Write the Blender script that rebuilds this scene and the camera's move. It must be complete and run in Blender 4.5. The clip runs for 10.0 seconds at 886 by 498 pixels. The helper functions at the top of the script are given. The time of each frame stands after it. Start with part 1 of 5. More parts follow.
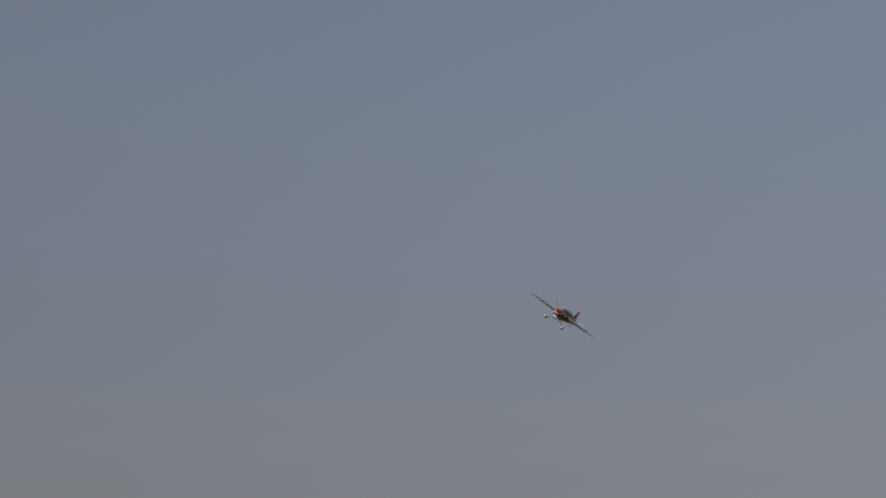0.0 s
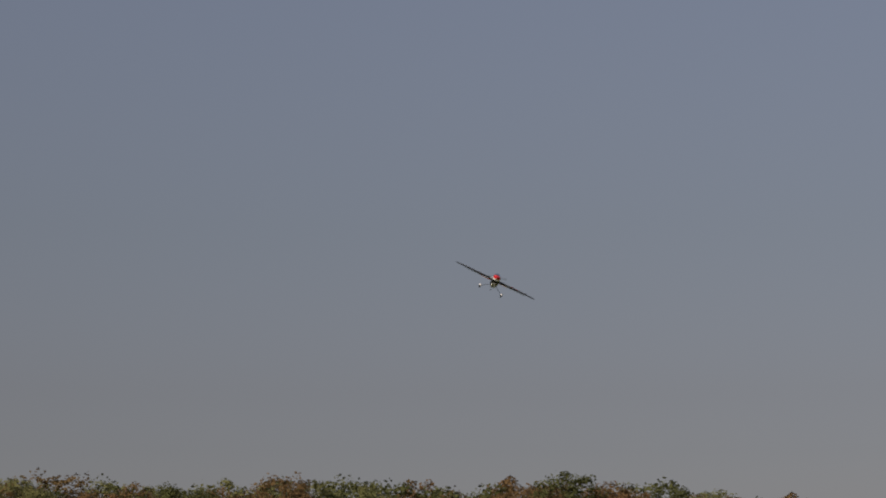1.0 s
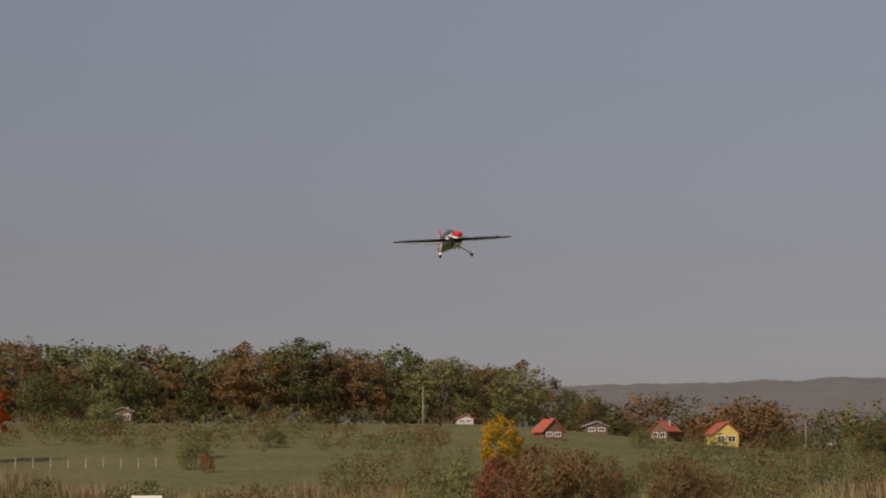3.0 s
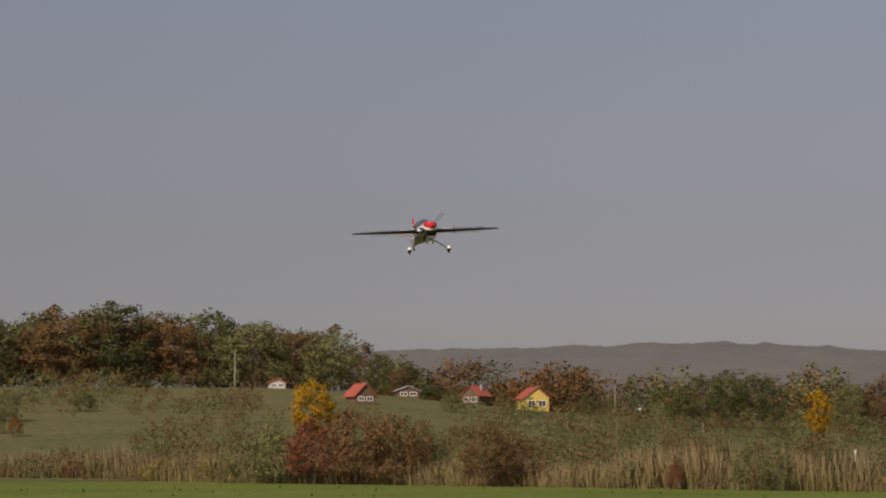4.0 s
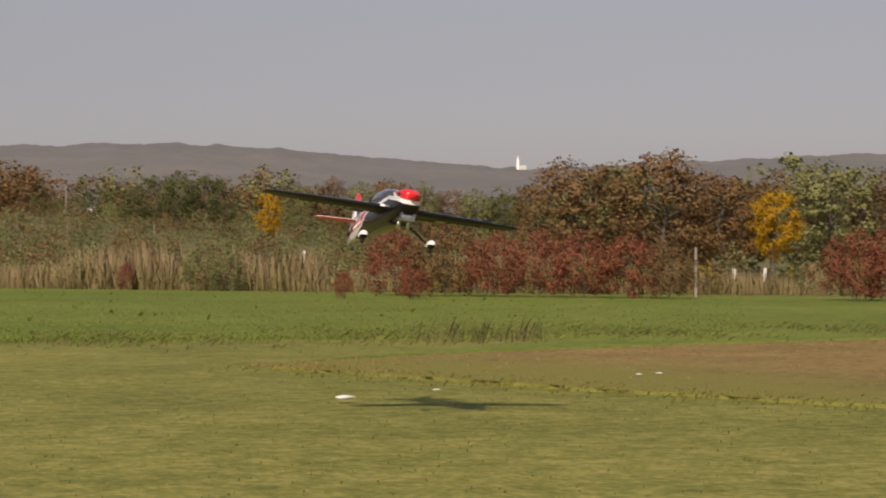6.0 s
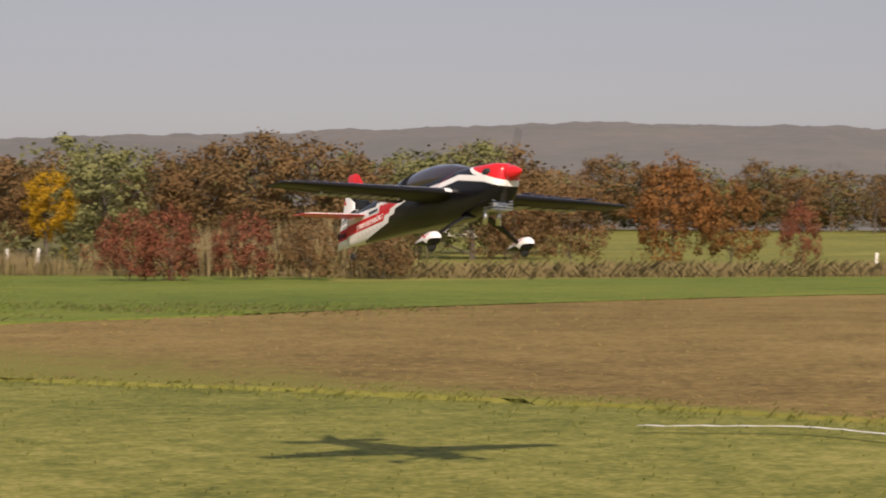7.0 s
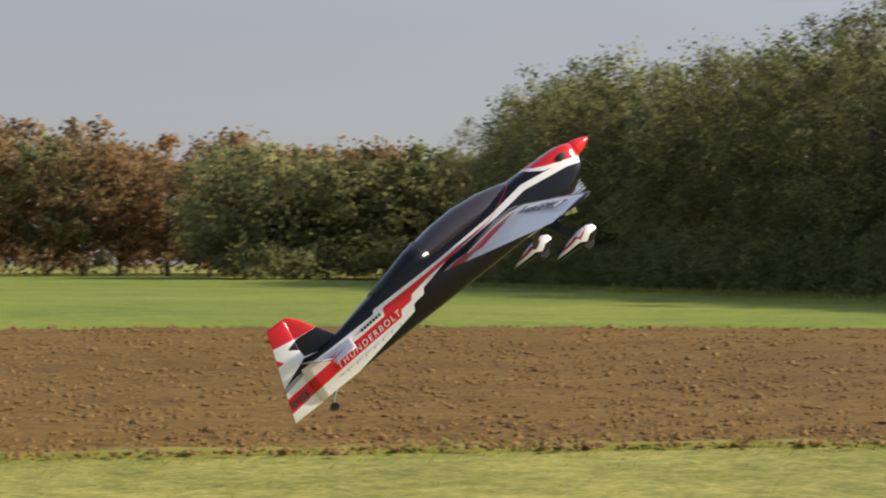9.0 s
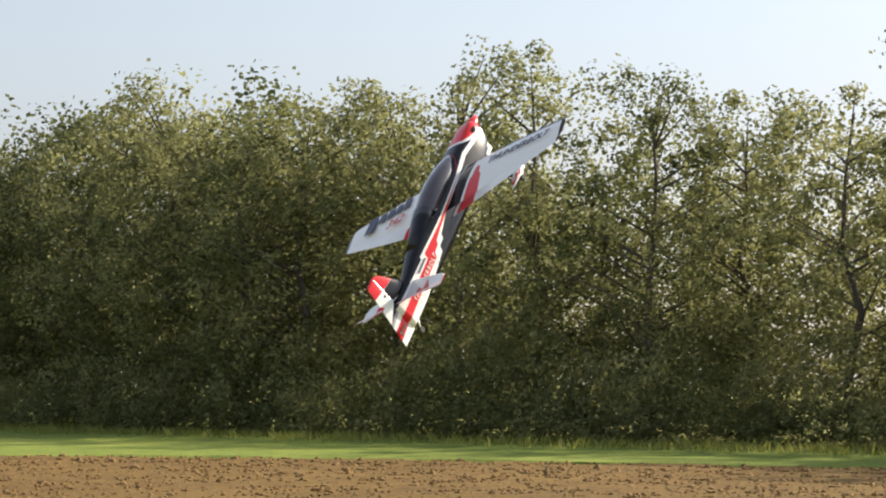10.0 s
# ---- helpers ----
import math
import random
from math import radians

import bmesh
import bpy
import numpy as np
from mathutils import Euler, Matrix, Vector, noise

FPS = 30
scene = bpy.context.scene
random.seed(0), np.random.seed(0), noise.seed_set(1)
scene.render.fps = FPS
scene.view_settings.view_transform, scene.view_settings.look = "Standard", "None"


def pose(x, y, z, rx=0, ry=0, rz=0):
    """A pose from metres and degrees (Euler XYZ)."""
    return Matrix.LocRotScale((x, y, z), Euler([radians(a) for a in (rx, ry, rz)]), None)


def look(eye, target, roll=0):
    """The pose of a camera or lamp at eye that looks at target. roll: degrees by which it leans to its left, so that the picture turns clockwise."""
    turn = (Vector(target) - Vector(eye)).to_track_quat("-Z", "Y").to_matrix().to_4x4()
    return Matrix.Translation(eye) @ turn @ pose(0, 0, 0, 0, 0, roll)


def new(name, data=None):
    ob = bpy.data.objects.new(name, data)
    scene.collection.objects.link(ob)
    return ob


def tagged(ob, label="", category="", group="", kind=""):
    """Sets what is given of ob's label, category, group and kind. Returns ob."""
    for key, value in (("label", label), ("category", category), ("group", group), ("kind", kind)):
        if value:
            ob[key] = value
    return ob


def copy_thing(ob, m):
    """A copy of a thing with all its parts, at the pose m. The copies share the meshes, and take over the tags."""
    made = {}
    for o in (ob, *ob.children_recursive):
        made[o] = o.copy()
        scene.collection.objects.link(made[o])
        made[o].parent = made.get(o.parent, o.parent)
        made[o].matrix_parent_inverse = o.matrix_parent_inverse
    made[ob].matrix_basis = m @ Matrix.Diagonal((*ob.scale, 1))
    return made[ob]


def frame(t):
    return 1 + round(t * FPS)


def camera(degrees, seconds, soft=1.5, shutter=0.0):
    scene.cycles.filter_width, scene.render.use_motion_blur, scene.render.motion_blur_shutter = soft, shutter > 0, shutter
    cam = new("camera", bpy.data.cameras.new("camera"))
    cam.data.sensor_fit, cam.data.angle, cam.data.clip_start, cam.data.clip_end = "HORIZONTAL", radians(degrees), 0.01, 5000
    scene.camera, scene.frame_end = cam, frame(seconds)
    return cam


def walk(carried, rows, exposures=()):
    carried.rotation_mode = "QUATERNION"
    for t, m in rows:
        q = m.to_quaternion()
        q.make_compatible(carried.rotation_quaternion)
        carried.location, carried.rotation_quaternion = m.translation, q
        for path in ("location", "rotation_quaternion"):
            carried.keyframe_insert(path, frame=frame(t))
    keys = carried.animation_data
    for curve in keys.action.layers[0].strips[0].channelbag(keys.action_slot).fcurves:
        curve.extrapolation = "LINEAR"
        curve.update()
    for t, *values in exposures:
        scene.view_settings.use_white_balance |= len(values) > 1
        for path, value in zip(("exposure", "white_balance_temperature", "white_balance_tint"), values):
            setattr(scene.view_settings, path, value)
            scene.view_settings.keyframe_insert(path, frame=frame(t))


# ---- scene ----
EYE = (0.0, 0.0, 1.6)


def aim(az, up):
    """Camera pose: azimuth clockwise from +Y and tilt, in degrees."""
    a, u = radians(az), radians(up)
    way = Vector((math.sin(a) * math.cos(u), math.cos(a) * math.cos(u), math.sin(u)))
    return look(EYE, Vector(EYE) + way)


cam = camera(21.52, 10.0, soft=2.0, shutter=0.06)
walk(cam, [
    (0.0, aim(-7.66, 11.62)),
    (0.5, aim(-5.98, 10.75)),
    (0.9, aim(-4.69, 9.61)),
    (1.0, aim(-4.36, 9.31)),
    (1.5, aim(-2.76, 8.48)),
    (2.0, aim(-1.15, 6.29)),
    (2.1, aim(-0.94, 5.85)),
    (2.3, aim(-0.49, 6.07)),
    (2.5, aim(0.00, 6.38)),
    (3.0, aim(2.15, 6.04)),
    (3.2, aim(3.32, 5.83)),
    (4.3, aim(7.44, 4.65)),
    (4.5, aim(7.87, 4.18)),
    (5.0, aim(10.78, 3.42)),
    (5.5, aim(13.26, 2.20)),
    (5.9, aim(18.10, 0.69)),
    (6.0, aim(20.16, 0.28)),
    (6.2, aim(22.50, -0.40)),
    (7.3, aim(47.47, -0.31)),
    (7.4, aim(50.94, -0.40)),
    (7.5, aim(54.22, -0.15)),
    (7.6, aim(58.45, -0.06)),
    (7.7, aim(61.51, -0.01)),
    (7.8, aim(66.77, -0.01)),
    (7.9, aim(70.45, -0.01)),
    (8.0, aim(76.62, -0.04)),
    (8.1, aim(80.69, -0.10)),
    (8.2, aim(86.69, -0.29)),
    (8.3, aim(90.72, -0.57)),
    (8.4, aim(96.58, -0.93)),
    (8.5, aim(100.64, -1.23)),
    (8.6, aim(106.60, -1.44)),
    (8.7, aim(112.57, -1.61)),
    (8.8, aim(119.78, -1.10)),
    (8.9, aim(124.43, -0.43)),
    (9.0, aim(130.05, 0.26)),
    (9.1, aim(133.03, 0.55)),
    (9.2, aim(137.01, 0.83)),
    (9.5, aim(145.13, 1.15)),
    (9.7, aim(149.88, 1.80)),
    (9.8, aim(152.20, 2.34)),
    (10.0, aim(154.74, 3.34)),
], exposures=[(0.0, -0.6, 6350, 18), (1.5, -0.72, 6350, 19), (2.0, -0.74, 6400, 19), (2.5, -0.5, 6500, 21), (4.5, -0.37, 6600, 21), (5.5, -0.1, 6600, 22), (7.5, 0.25, 6520, 22), (8.5, 0.32, 6350, 18), (9.0, 0.75, 6150, 15), (9.5, 0.95, 6250, 12), (10.0, 1.22, 6350, 11)])

# ---- light ----
SUN_AZ, SUN_EL = 212.0, 33.0
world = bpy.data.worlds.new("sky")
scene.world = world
world.use_nodes = True
wn = world.node_tree
sky = wn.nodes.new("ShaderNodeTexSky")
sky.sky_type, sky.sun_disc = "NISHITA", False
sky.sun_elevation, sky.sun_rotation = radians(SUN_EL), radians(SUN_AZ)
sky.air_density, sky.dust_density, sky.ozone_density = 1.0, 1.4, 1.5
grey = wn.nodes.new("ShaderNodeHueSaturation")
grey.inputs["Saturation"].default_value = 0.5
back = next(n for n in wn.nodes if n.type == "BACKGROUND")
back.inputs["Strength"].default_value = 0.113
wn.links.new(sky.outputs[0], grey.inputs["Color"])
# autumn haze: the air near the horizon is dimmer and browner, the dome above it brighter
way_up, up_axis, veil, hazy = (wn.nodes.new(k) for k in ("ShaderNodeTexCoord", "ShaderNodeSeparateXYZ", "ShaderNodeValToRGB", "ShaderNodeMix"))
wn.links.new(way_up.outputs["Generated"], up_axis.inputs[0])
wn.links.new(up_axis.outputs["Z"], veil.inputs["Fac"])
HAZE = ((0.0, (0.64, 0.615, 0.63)), (0.1, (0.55, 0.525, 0.515)), (0.17, (0.575, 0.58, 0.57)), (0.28, (0.69, 0.72, 0.75)), (0.6, (1.0, 1.0, 1.0)))
for stop in HAZE[1:-1]:
    veil.color_ramp.elements.new(stop[0])
for el, (place, tone) in zip(veil.color_ramp.elements, HAZE):
    el.position, el.color = place, (*tone, 1)
hazy.data_type, hazy.blend_type = "RGBA", "MULTIPLY"
hazy.inputs["Factor"].default_value = 1.0
wn.links.new(grey.outputs[0], hazy.inputs["A"]), wn.links.new(veil.outputs["Color"], hazy.inputs["B"])
wn.links.new(hazy.outputs["Result"], back.inputs["Color"])
sun = new("sun", bpy.data.lights.new("sun", "SUN"))
sun.data.energy, sun.data.angle, sun.data.color = 4.7, radians(1.2), (1.0, 0.86, 0.64)
sun_way = Vector((math.sin(radians(SUN_AZ)) * math.cos(radians(SUN_EL)), math.cos(radians(SUN_AZ)) * math.cos(radians(SUN_EL)), math.sin(radians(SUN_EL))))
sun.matrix_world = look(sun_way * 60, (0, 0, 0))


# ---- materials ----
def mat(name, colour, colour2=None, rough=0.7, scale=4.0, bump=0.0, metal=0.0, island=0.0, obj=0.0, coat=0.0, through_light=0.0):
    """A node material: two colours mixed by noise at two scales, with bump, and variation by piece or by object."""
    m = bpy.data.materials.new(name)
    m.use_nodes = True
    nt = m.node_tree
    n, l = nt.nodes, nt.links
    b = n["Principled BSDF"]
    b.inputs["Roughness"].default_value, b.inputs["Metallic"].default_value = rough, metal
    b.inputs["Coat Weight"].default_value = coat
    colour2 = colour2 or [c * 0.8 for c in colour]
    co = n.new("ShaderNodeTexCoord")
    big, small = n.new("ShaderNodeTexNoise"), n.new("ShaderNodeTexNoise")
    big.inputs["Scale"].default_value, small.inputs["Scale"].default_value = scale * 0.12, scale
    small.inputs["Detail"].default_value = 6
    for t in (big, small):
        l.new(co.outputs["Object"], t.inputs["Vector"])
    add = n.new("ShaderNodeMath")
    add.operation = "ADD"
    l.new(big.outputs["Fac"], add.inputs[0])
    l.new(small.outputs["Fac"], add.inputs[1])
    rng = n.new("ShaderNodeMapRange")
    rng.inputs["From Min"].default_value, rng.inputs["From Max"].default_value = 0.7, 1.3
    l.new(add.outputs[0], rng.inputs["Value"])
    fac = rng.outputs[0]
    for amount, node, sock in ((island, "ShaderNodeNewGeometry", "Random Per Island"), (obj, "ShaderNodeObjectInfo", "Random")):
        if amount:
            src = n.new(node)
            mx = n.new("ShaderNodeMix")
            mx.inputs["Factor"].default_value = amount
            l.new(fac, mx.inputs["A"])
            l.new(src.outputs[sock], mx.inputs["B"])
            fac = mx.outputs["Result"]
    mix = n.new("ShaderNodeMix")
    mix.data_type = "RGBA"
    mix.inputs["A"].default_value, mix.inputs["B"].default_value = (*colour, 1), (*colour2, 1)
    l.new(fac, mix.inputs["Factor"])
    l.new(mix.outputs["Result"], b.inputs["Base Color"])
    if through_light:
        tr = n.new("ShaderNodeBsdfTranslucent")
        l.new(mix.outputs["Result"], tr.inputs["Color"])
        ms = n.new("ShaderNodeMixShader")
        ms.inputs[0].default_value = through_light
        l.new(b.outputs[0], ms.inputs[1])
        l.new(tr.outputs[0], ms.inputs[2])
        l.new(ms.outputs[0], n["Material Output"].inputs["Surface"])
    if bump:
        bp = n.new("ShaderNodeBump")
        bp.inputs["Strength"].default_value, bp.inputs["Distance"].default_value = bump, 0.05
        l.new(small.outputs["Fac"], bp.inputs["Height"])
        l.new(bp.outputs["Normal"], b.inputs["Normal"])
    return m


def paint(name, base, layers, u_axis, v_axis, u_range, v_range, rough=0.2, coat=0.06):
    """Glossy film in several colours. Each layer: colour, lower edge, upper edge, as (u, v) corners of two lines across the part."""
    m = bpy.data.materials.new(name)
    m.use_nodes = True
    nt = m.node_tree
    n, l = nt.nodes, nt.links
    b = n["Principled BSDF"]
    b.inputs["Roughness"].default_value, b.inputs["Coat Weight"].default_value, b.inputs["Specular IOR Level"].default_value = rough, coat, 0.3
    co, sep = n.new("ShaderNodeTexCoord"), n.new("ShaderNodeSeparateXYZ")
    l.new(co.outputs["Object"], sep.inputs[0])
    (u0, u1), (v0, v1) = u_range, v_range

    def unit(sock, lo, hi):
        r = n.new("ShaderNodeMapRange")
        r.inputs["From Min"].default_value, r.inputs["From Max"].default_value = lo, hi
        l.new(sock, r.inputs["Value"])
        return r.outputs[0]

    u, v = unit(sep.outputs[u_axis], u0, u1), unit(sep.outputs[v_axis], v0, v1)

    def line(corners):
        c = n.new("ShaderNodeFloatCurve")
        pts = [((a - u0) / (u1 - u0), (h - v0) / (v1 - v0)) for a, h in corners]
        cv = c.mapping.curves[0]
        cv.points[0].location, cv.points[1].location = pts[0], pts[-1]
        for p in pts[1:-1]:
            cv.points.new(*p)
        for p in cv.points:
            p.handle_type = "VECTOR"
        c.mapping.update()
        l.new(u, c.inputs["Value"])
        return c.outputs[0]

    colour = None
    for tint, low, high in layers:
        gt, lt, both = (n.new("ShaderNodeMath") for _ in range(3))
        gt.operation, lt.operation, both.operation = "GREATER_THAN", "LESS_THAN", "MULTIPLY"
        l.new(v, gt.inputs[0]), l.new(line(low), gt.inputs[1])
        l.new(v, lt.inputs[0]), l.new(line(high), lt.inputs[1])
        l.new(gt.outputs[0], both.inputs[0]), l.new(lt.outputs[0], both.inputs[1])
        mix = n.new("ShaderNodeMix")
        mix.data_type = "RGBA"
        mix.inputs["A"].default_value, mix.inputs["B"].default_value = (*base, 1), (*tint, 1)
        if colour:
            l.new(colour, mix.inputs["A"])
        l.new(both.outputs[0], mix.inputs["Factor"])
        colour = mix.outputs["Result"]
    if colour:
        l.new(colour, b.inputs["Base Color"])
    else:
        b.inputs["Base Color"].default_value = (*base, 1)
    grain = n.new("ShaderNodeTexNoise")
    grain.inputs["Scale"].default_value = 9
    l.new(co.outputs["Object"], grain.inputs["Vector"])
    bp = n.new("ShaderNodeBump")
    bp.inputs["Strength"].default_value, bp.inputs["Distance"].default_value = 0.12, 0.01
    l.new(grain.outputs["Fac"], bp.inputs["Height"])
    l.new(bp.outputs["Normal"], b.inputs["Normal"])
    return m


BLACK, WHITE, RED, GREY = (0.007, 0.007, 0.009), (0.8, 0.8, 0.8), (0.62, 0.02, 0.025), (0.33, 0.33, 0.35)
M = {
    "blade": mat("grass_blades", (0.34, 0.34, 0.075), (0.25, 0.275, 0.055), 0.8, 1.5, island=0.3, through_light=0.5),
    "clod": mat("soil_clods", (0.235, 0.15, 0.055), (0.14, 0.09, 0.036), 0.95, 9.0, 0.5, island=0.5),
    "lush_blade": mat("lush_blades", (0.31, 0.37, 0.07), (0.19, 0.27, 0.045), 0.8, 0.5, island=0.4, through_light=0.5),
    "straw": mat("dry_straw", (0.33, 0.26, 0.13), (0.2, 0.16, 0.06), 0.9, 2.0, island=0.4, through_light=0.5),
    "reed": mat("dry_reeds", (0.4, 0.31, 0.17), (0.24, 0.19, 0.09), 0.9, 0.25, island=0.4, through_light=0.4),
    "weed": mat("dry_weeds", (0.3, 0.24, 0.09), (0.15, 0.15, 0.045), 0.9, 0.6, island=0.4, through_light=0.3),
    "bark": mat("bark", (0.11, 0.09, 0.07), (0.06, 0.05, 0.04), 0.95, 6.0, 0.6),
    # hill: the haze of distance is put into its muted grey-brown colour
    "hill": mat("far_wooded_hill_hazed", (0.155, 0.143, 0.13), (0.108, 0.112, 0.108), 1.0, 0.06, 0.0),
    "white_paint": mat("white_render", (0.78, 0.77, 0.74), (0.68, 0.66, 0.62), 0.8, 2.0),
    "far_wall": mat("far_pale_walls", (0.5, 0.49, 0.47), (0.4, 0.39, 0.38), 0.9, 1.0),
    "yellow_paint": mat("yellow_render", (0.6, 0.46, 0.12), (0.5, 0.38, 0.1), 0.8, 2.0),
    "wood": mat("brown_boards", (0.16, 0.1, 0.06), (0.1, 0.065, 0.04), 0.85, 5.0),
    "roof_red": mat("red_roof_tiles", (0.42, 0.1, 0.06), (0.3, 0.07, 0.05), 0.85, 5.0),
    "roof_grey": mat("grey_roof_sheet", (0.3, 0.3, 0.31), (0.22, 0.22, 0.23), 0.7, 3.0),
    "pane": mat("window_pane", (0.05, 0.055, 0.06), (0.04, 0.045, 0.05), 0.1, 2.0),
    "chalk": mat("white_ribbon", (0.8, 0.8, 0.78), (0.62, 0.62, 0.58), 0.9, 8.0),
    "pole": mat("weathered_pole", (0.3, 0.27, 0.23), (0.2, 0.18, 0.16), 0.9, 4.0),
    "carbon": mat("black_carbon", (0.01, 0.01, 0.011), (0.014, 0.014, 0.014), 0.42, 20.0),
    "rubber": mat("black_rubber", (0.015, 0.015, 0.015), (0.025, 0.025, 0.025), 0.8, 20.0),
    "metal": mat("bright_metal", (0.75, 0.75, 0.74), (0.6, 0.6, 0.6), 0.3, 12.0, metal=1.0),
    "navy_ink": mat("navy_lettering", (0.015, 0.02, 0.06), (0.012, 0.016, 0.05), 0.4, 9.0),
    "red_ink": mat("red_lettering", RED, (0.5, 0.02, 0.03), 0.4, 9.0),
    "white_ink": mat("white_lettering", WHITE, (0.74, 0.74, 0.74), 0.4, 9.0),
    "grey_ink": mat("grey_lettering", (0.4, 0.4, 0.4), (0.32, 0.32, 0.32), 0.4, 9.0),
}


def turf(name, tones, rough=0.9, fine=16.0):
    """Grass or soil seen along the ground: three tones, mixed by broad patches, tussocks and fine grain."""
    m = bpy.data.materials.new(name)
    m.use_nodes = True
    n, l = m.node_tree.nodes, m.node_tree.links
    b, co = n["Principled BSDF"], n.new("ShaderNodeTexCoord")
    b.inputs["Roughness"].default_value, b.inputs["Specular IOR Level"].default_value = rough, 0.15
    total = None
    for scale, weight in ((0.07, 0.26), (0.55, 0.22), (3.2, 0.34), (fine, 0.5)):
        t, k = n.new("ShaderNodeTexNoise"), n.new("ShaderNodeMath")
        t.inputs["Scale"].default_value, t.inputs["Detail"].default_value = scale, 3
        l.new(co.outputs["Object"], t.inputs["Vector"])
        k.operation = "MULTIPLY_ADD"
        k.inputs[1].default_value, k.inputs[2].default_value = weight, 0.0
        l.new(t.outputs["Fac"], k.inputs[0])
        if total:
            l.new(total, k.inputs[2])
        total = k.outputs[0]
    ramp = n.new("ShaderNodeValToRGB")
    ramp.color_ramp.elements.new(0.5)
    for el, place, tone in zip(ramp.color_ramp.elements, (0.52, 0.66, 0.8), tones):
        el.position, el.color = place, (*tone, 1)
    l.new(total, ramp.inputs["Fac"])
    l.new(ramp.outputs["Color"], b.inputs["Base Color"])
    bp = n.new("ShaderNodeBump")
    bp.inputs["Strength"].default_value, bp.inputs["Distance"].default_value = 0.35, 0.03
    l.new(t.outputs["Fac"], bp.inputs["Height"])
    l.new(bp.outputs["Normal"], b.inputs["Normal"])
    return m


M["grass"] = turf("mown_grass", ((0.085, 0.1, 0.02), (0.17, 0.175, 0.036), (0.29, 0.265, 0.075)))
M["lush"] = turf("lush_grass", ((0.06, 0.095, 0.012), (0.125, 0.165, 0.022), (0.2, 0.215, 0.04)), fine=14.0)
M["soil"] = turf("ploughed_soil", ((0.1, 0.062, 0.022), (0.205, 0.13, 0.046), (0.3, 0.2, 0.08)), 0.95, 9.0)
M["slope"] = turf("rough_pasture", ((0.075, 0.085, 0.03), (0.125, 0.125, 0.045), (0.19, 0.15, 0.075)), fine=1.2)


def stubbly(m, tone):
    """Thin turf creeps over the edge of the bare soil in patches."""
    n, l = m.node_tree.nodes, m.node_tree.links
    b = n["Principled BSDF"]
    old = b.inputs["Base Color"].links[0].from_socket
    at_edge, patch, co, add, rng, mix = (n.new(k) for k in ("ShaderNodeAttribute", "ShaderNodeTexNoise", "ShaderNodeTexCoord", "ShaderNodeMath", "ShaderNodeMapRange", "ShaderNodeMix"))
    at_edge.attribute_name, patch.inputs["Scale"].default_value, patch.inputs["Detail"].default_value = "turf", 1.6, 5
    l.new(co.outputs["Object"], patch.inputs["Vector"])
    l.new(at_edge.outputs["Fac"], add.inputs[0]), l.new(patch.outputs["Fac"], add.inputs[1])
    rng.inputs["From Min"].default_value, rng.inputs["From Max"].default_value = 0.8, 1.3
    l.new(add.outputs[0], rng.inputs["Value"])
    mix.data_type = "RGBA"
    mix.inputs["B"].default_value = (*tone, 1)
    l.new(rng.outputs[0], mix.inputs["Factor"]), l.new(old, mix.inputs["A"]), l.new(mix.outputs["Result"], b.inputs["Base Color"])


def tint_southward(m, dry, south_tone):
    """Colour shifts to a darker tint from the harrowed northern half of the field to the freshly turned southern half.
    """
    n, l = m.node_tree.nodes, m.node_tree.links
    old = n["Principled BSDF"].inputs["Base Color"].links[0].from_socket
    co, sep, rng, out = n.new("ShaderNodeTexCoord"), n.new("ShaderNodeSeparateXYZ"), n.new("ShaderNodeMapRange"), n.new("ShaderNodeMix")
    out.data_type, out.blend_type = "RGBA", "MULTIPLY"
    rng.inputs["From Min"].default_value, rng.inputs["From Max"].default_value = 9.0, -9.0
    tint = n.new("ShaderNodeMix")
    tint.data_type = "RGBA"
    tint.inputs["A"].default_value, tint.inputs["B"].default_value = (*dry, 1), (*south_tone, 1)
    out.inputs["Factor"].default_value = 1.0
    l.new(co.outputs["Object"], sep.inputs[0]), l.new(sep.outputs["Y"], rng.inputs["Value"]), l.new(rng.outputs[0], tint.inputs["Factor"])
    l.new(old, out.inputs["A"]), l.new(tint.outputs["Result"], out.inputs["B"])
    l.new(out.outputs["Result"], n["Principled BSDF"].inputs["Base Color"])


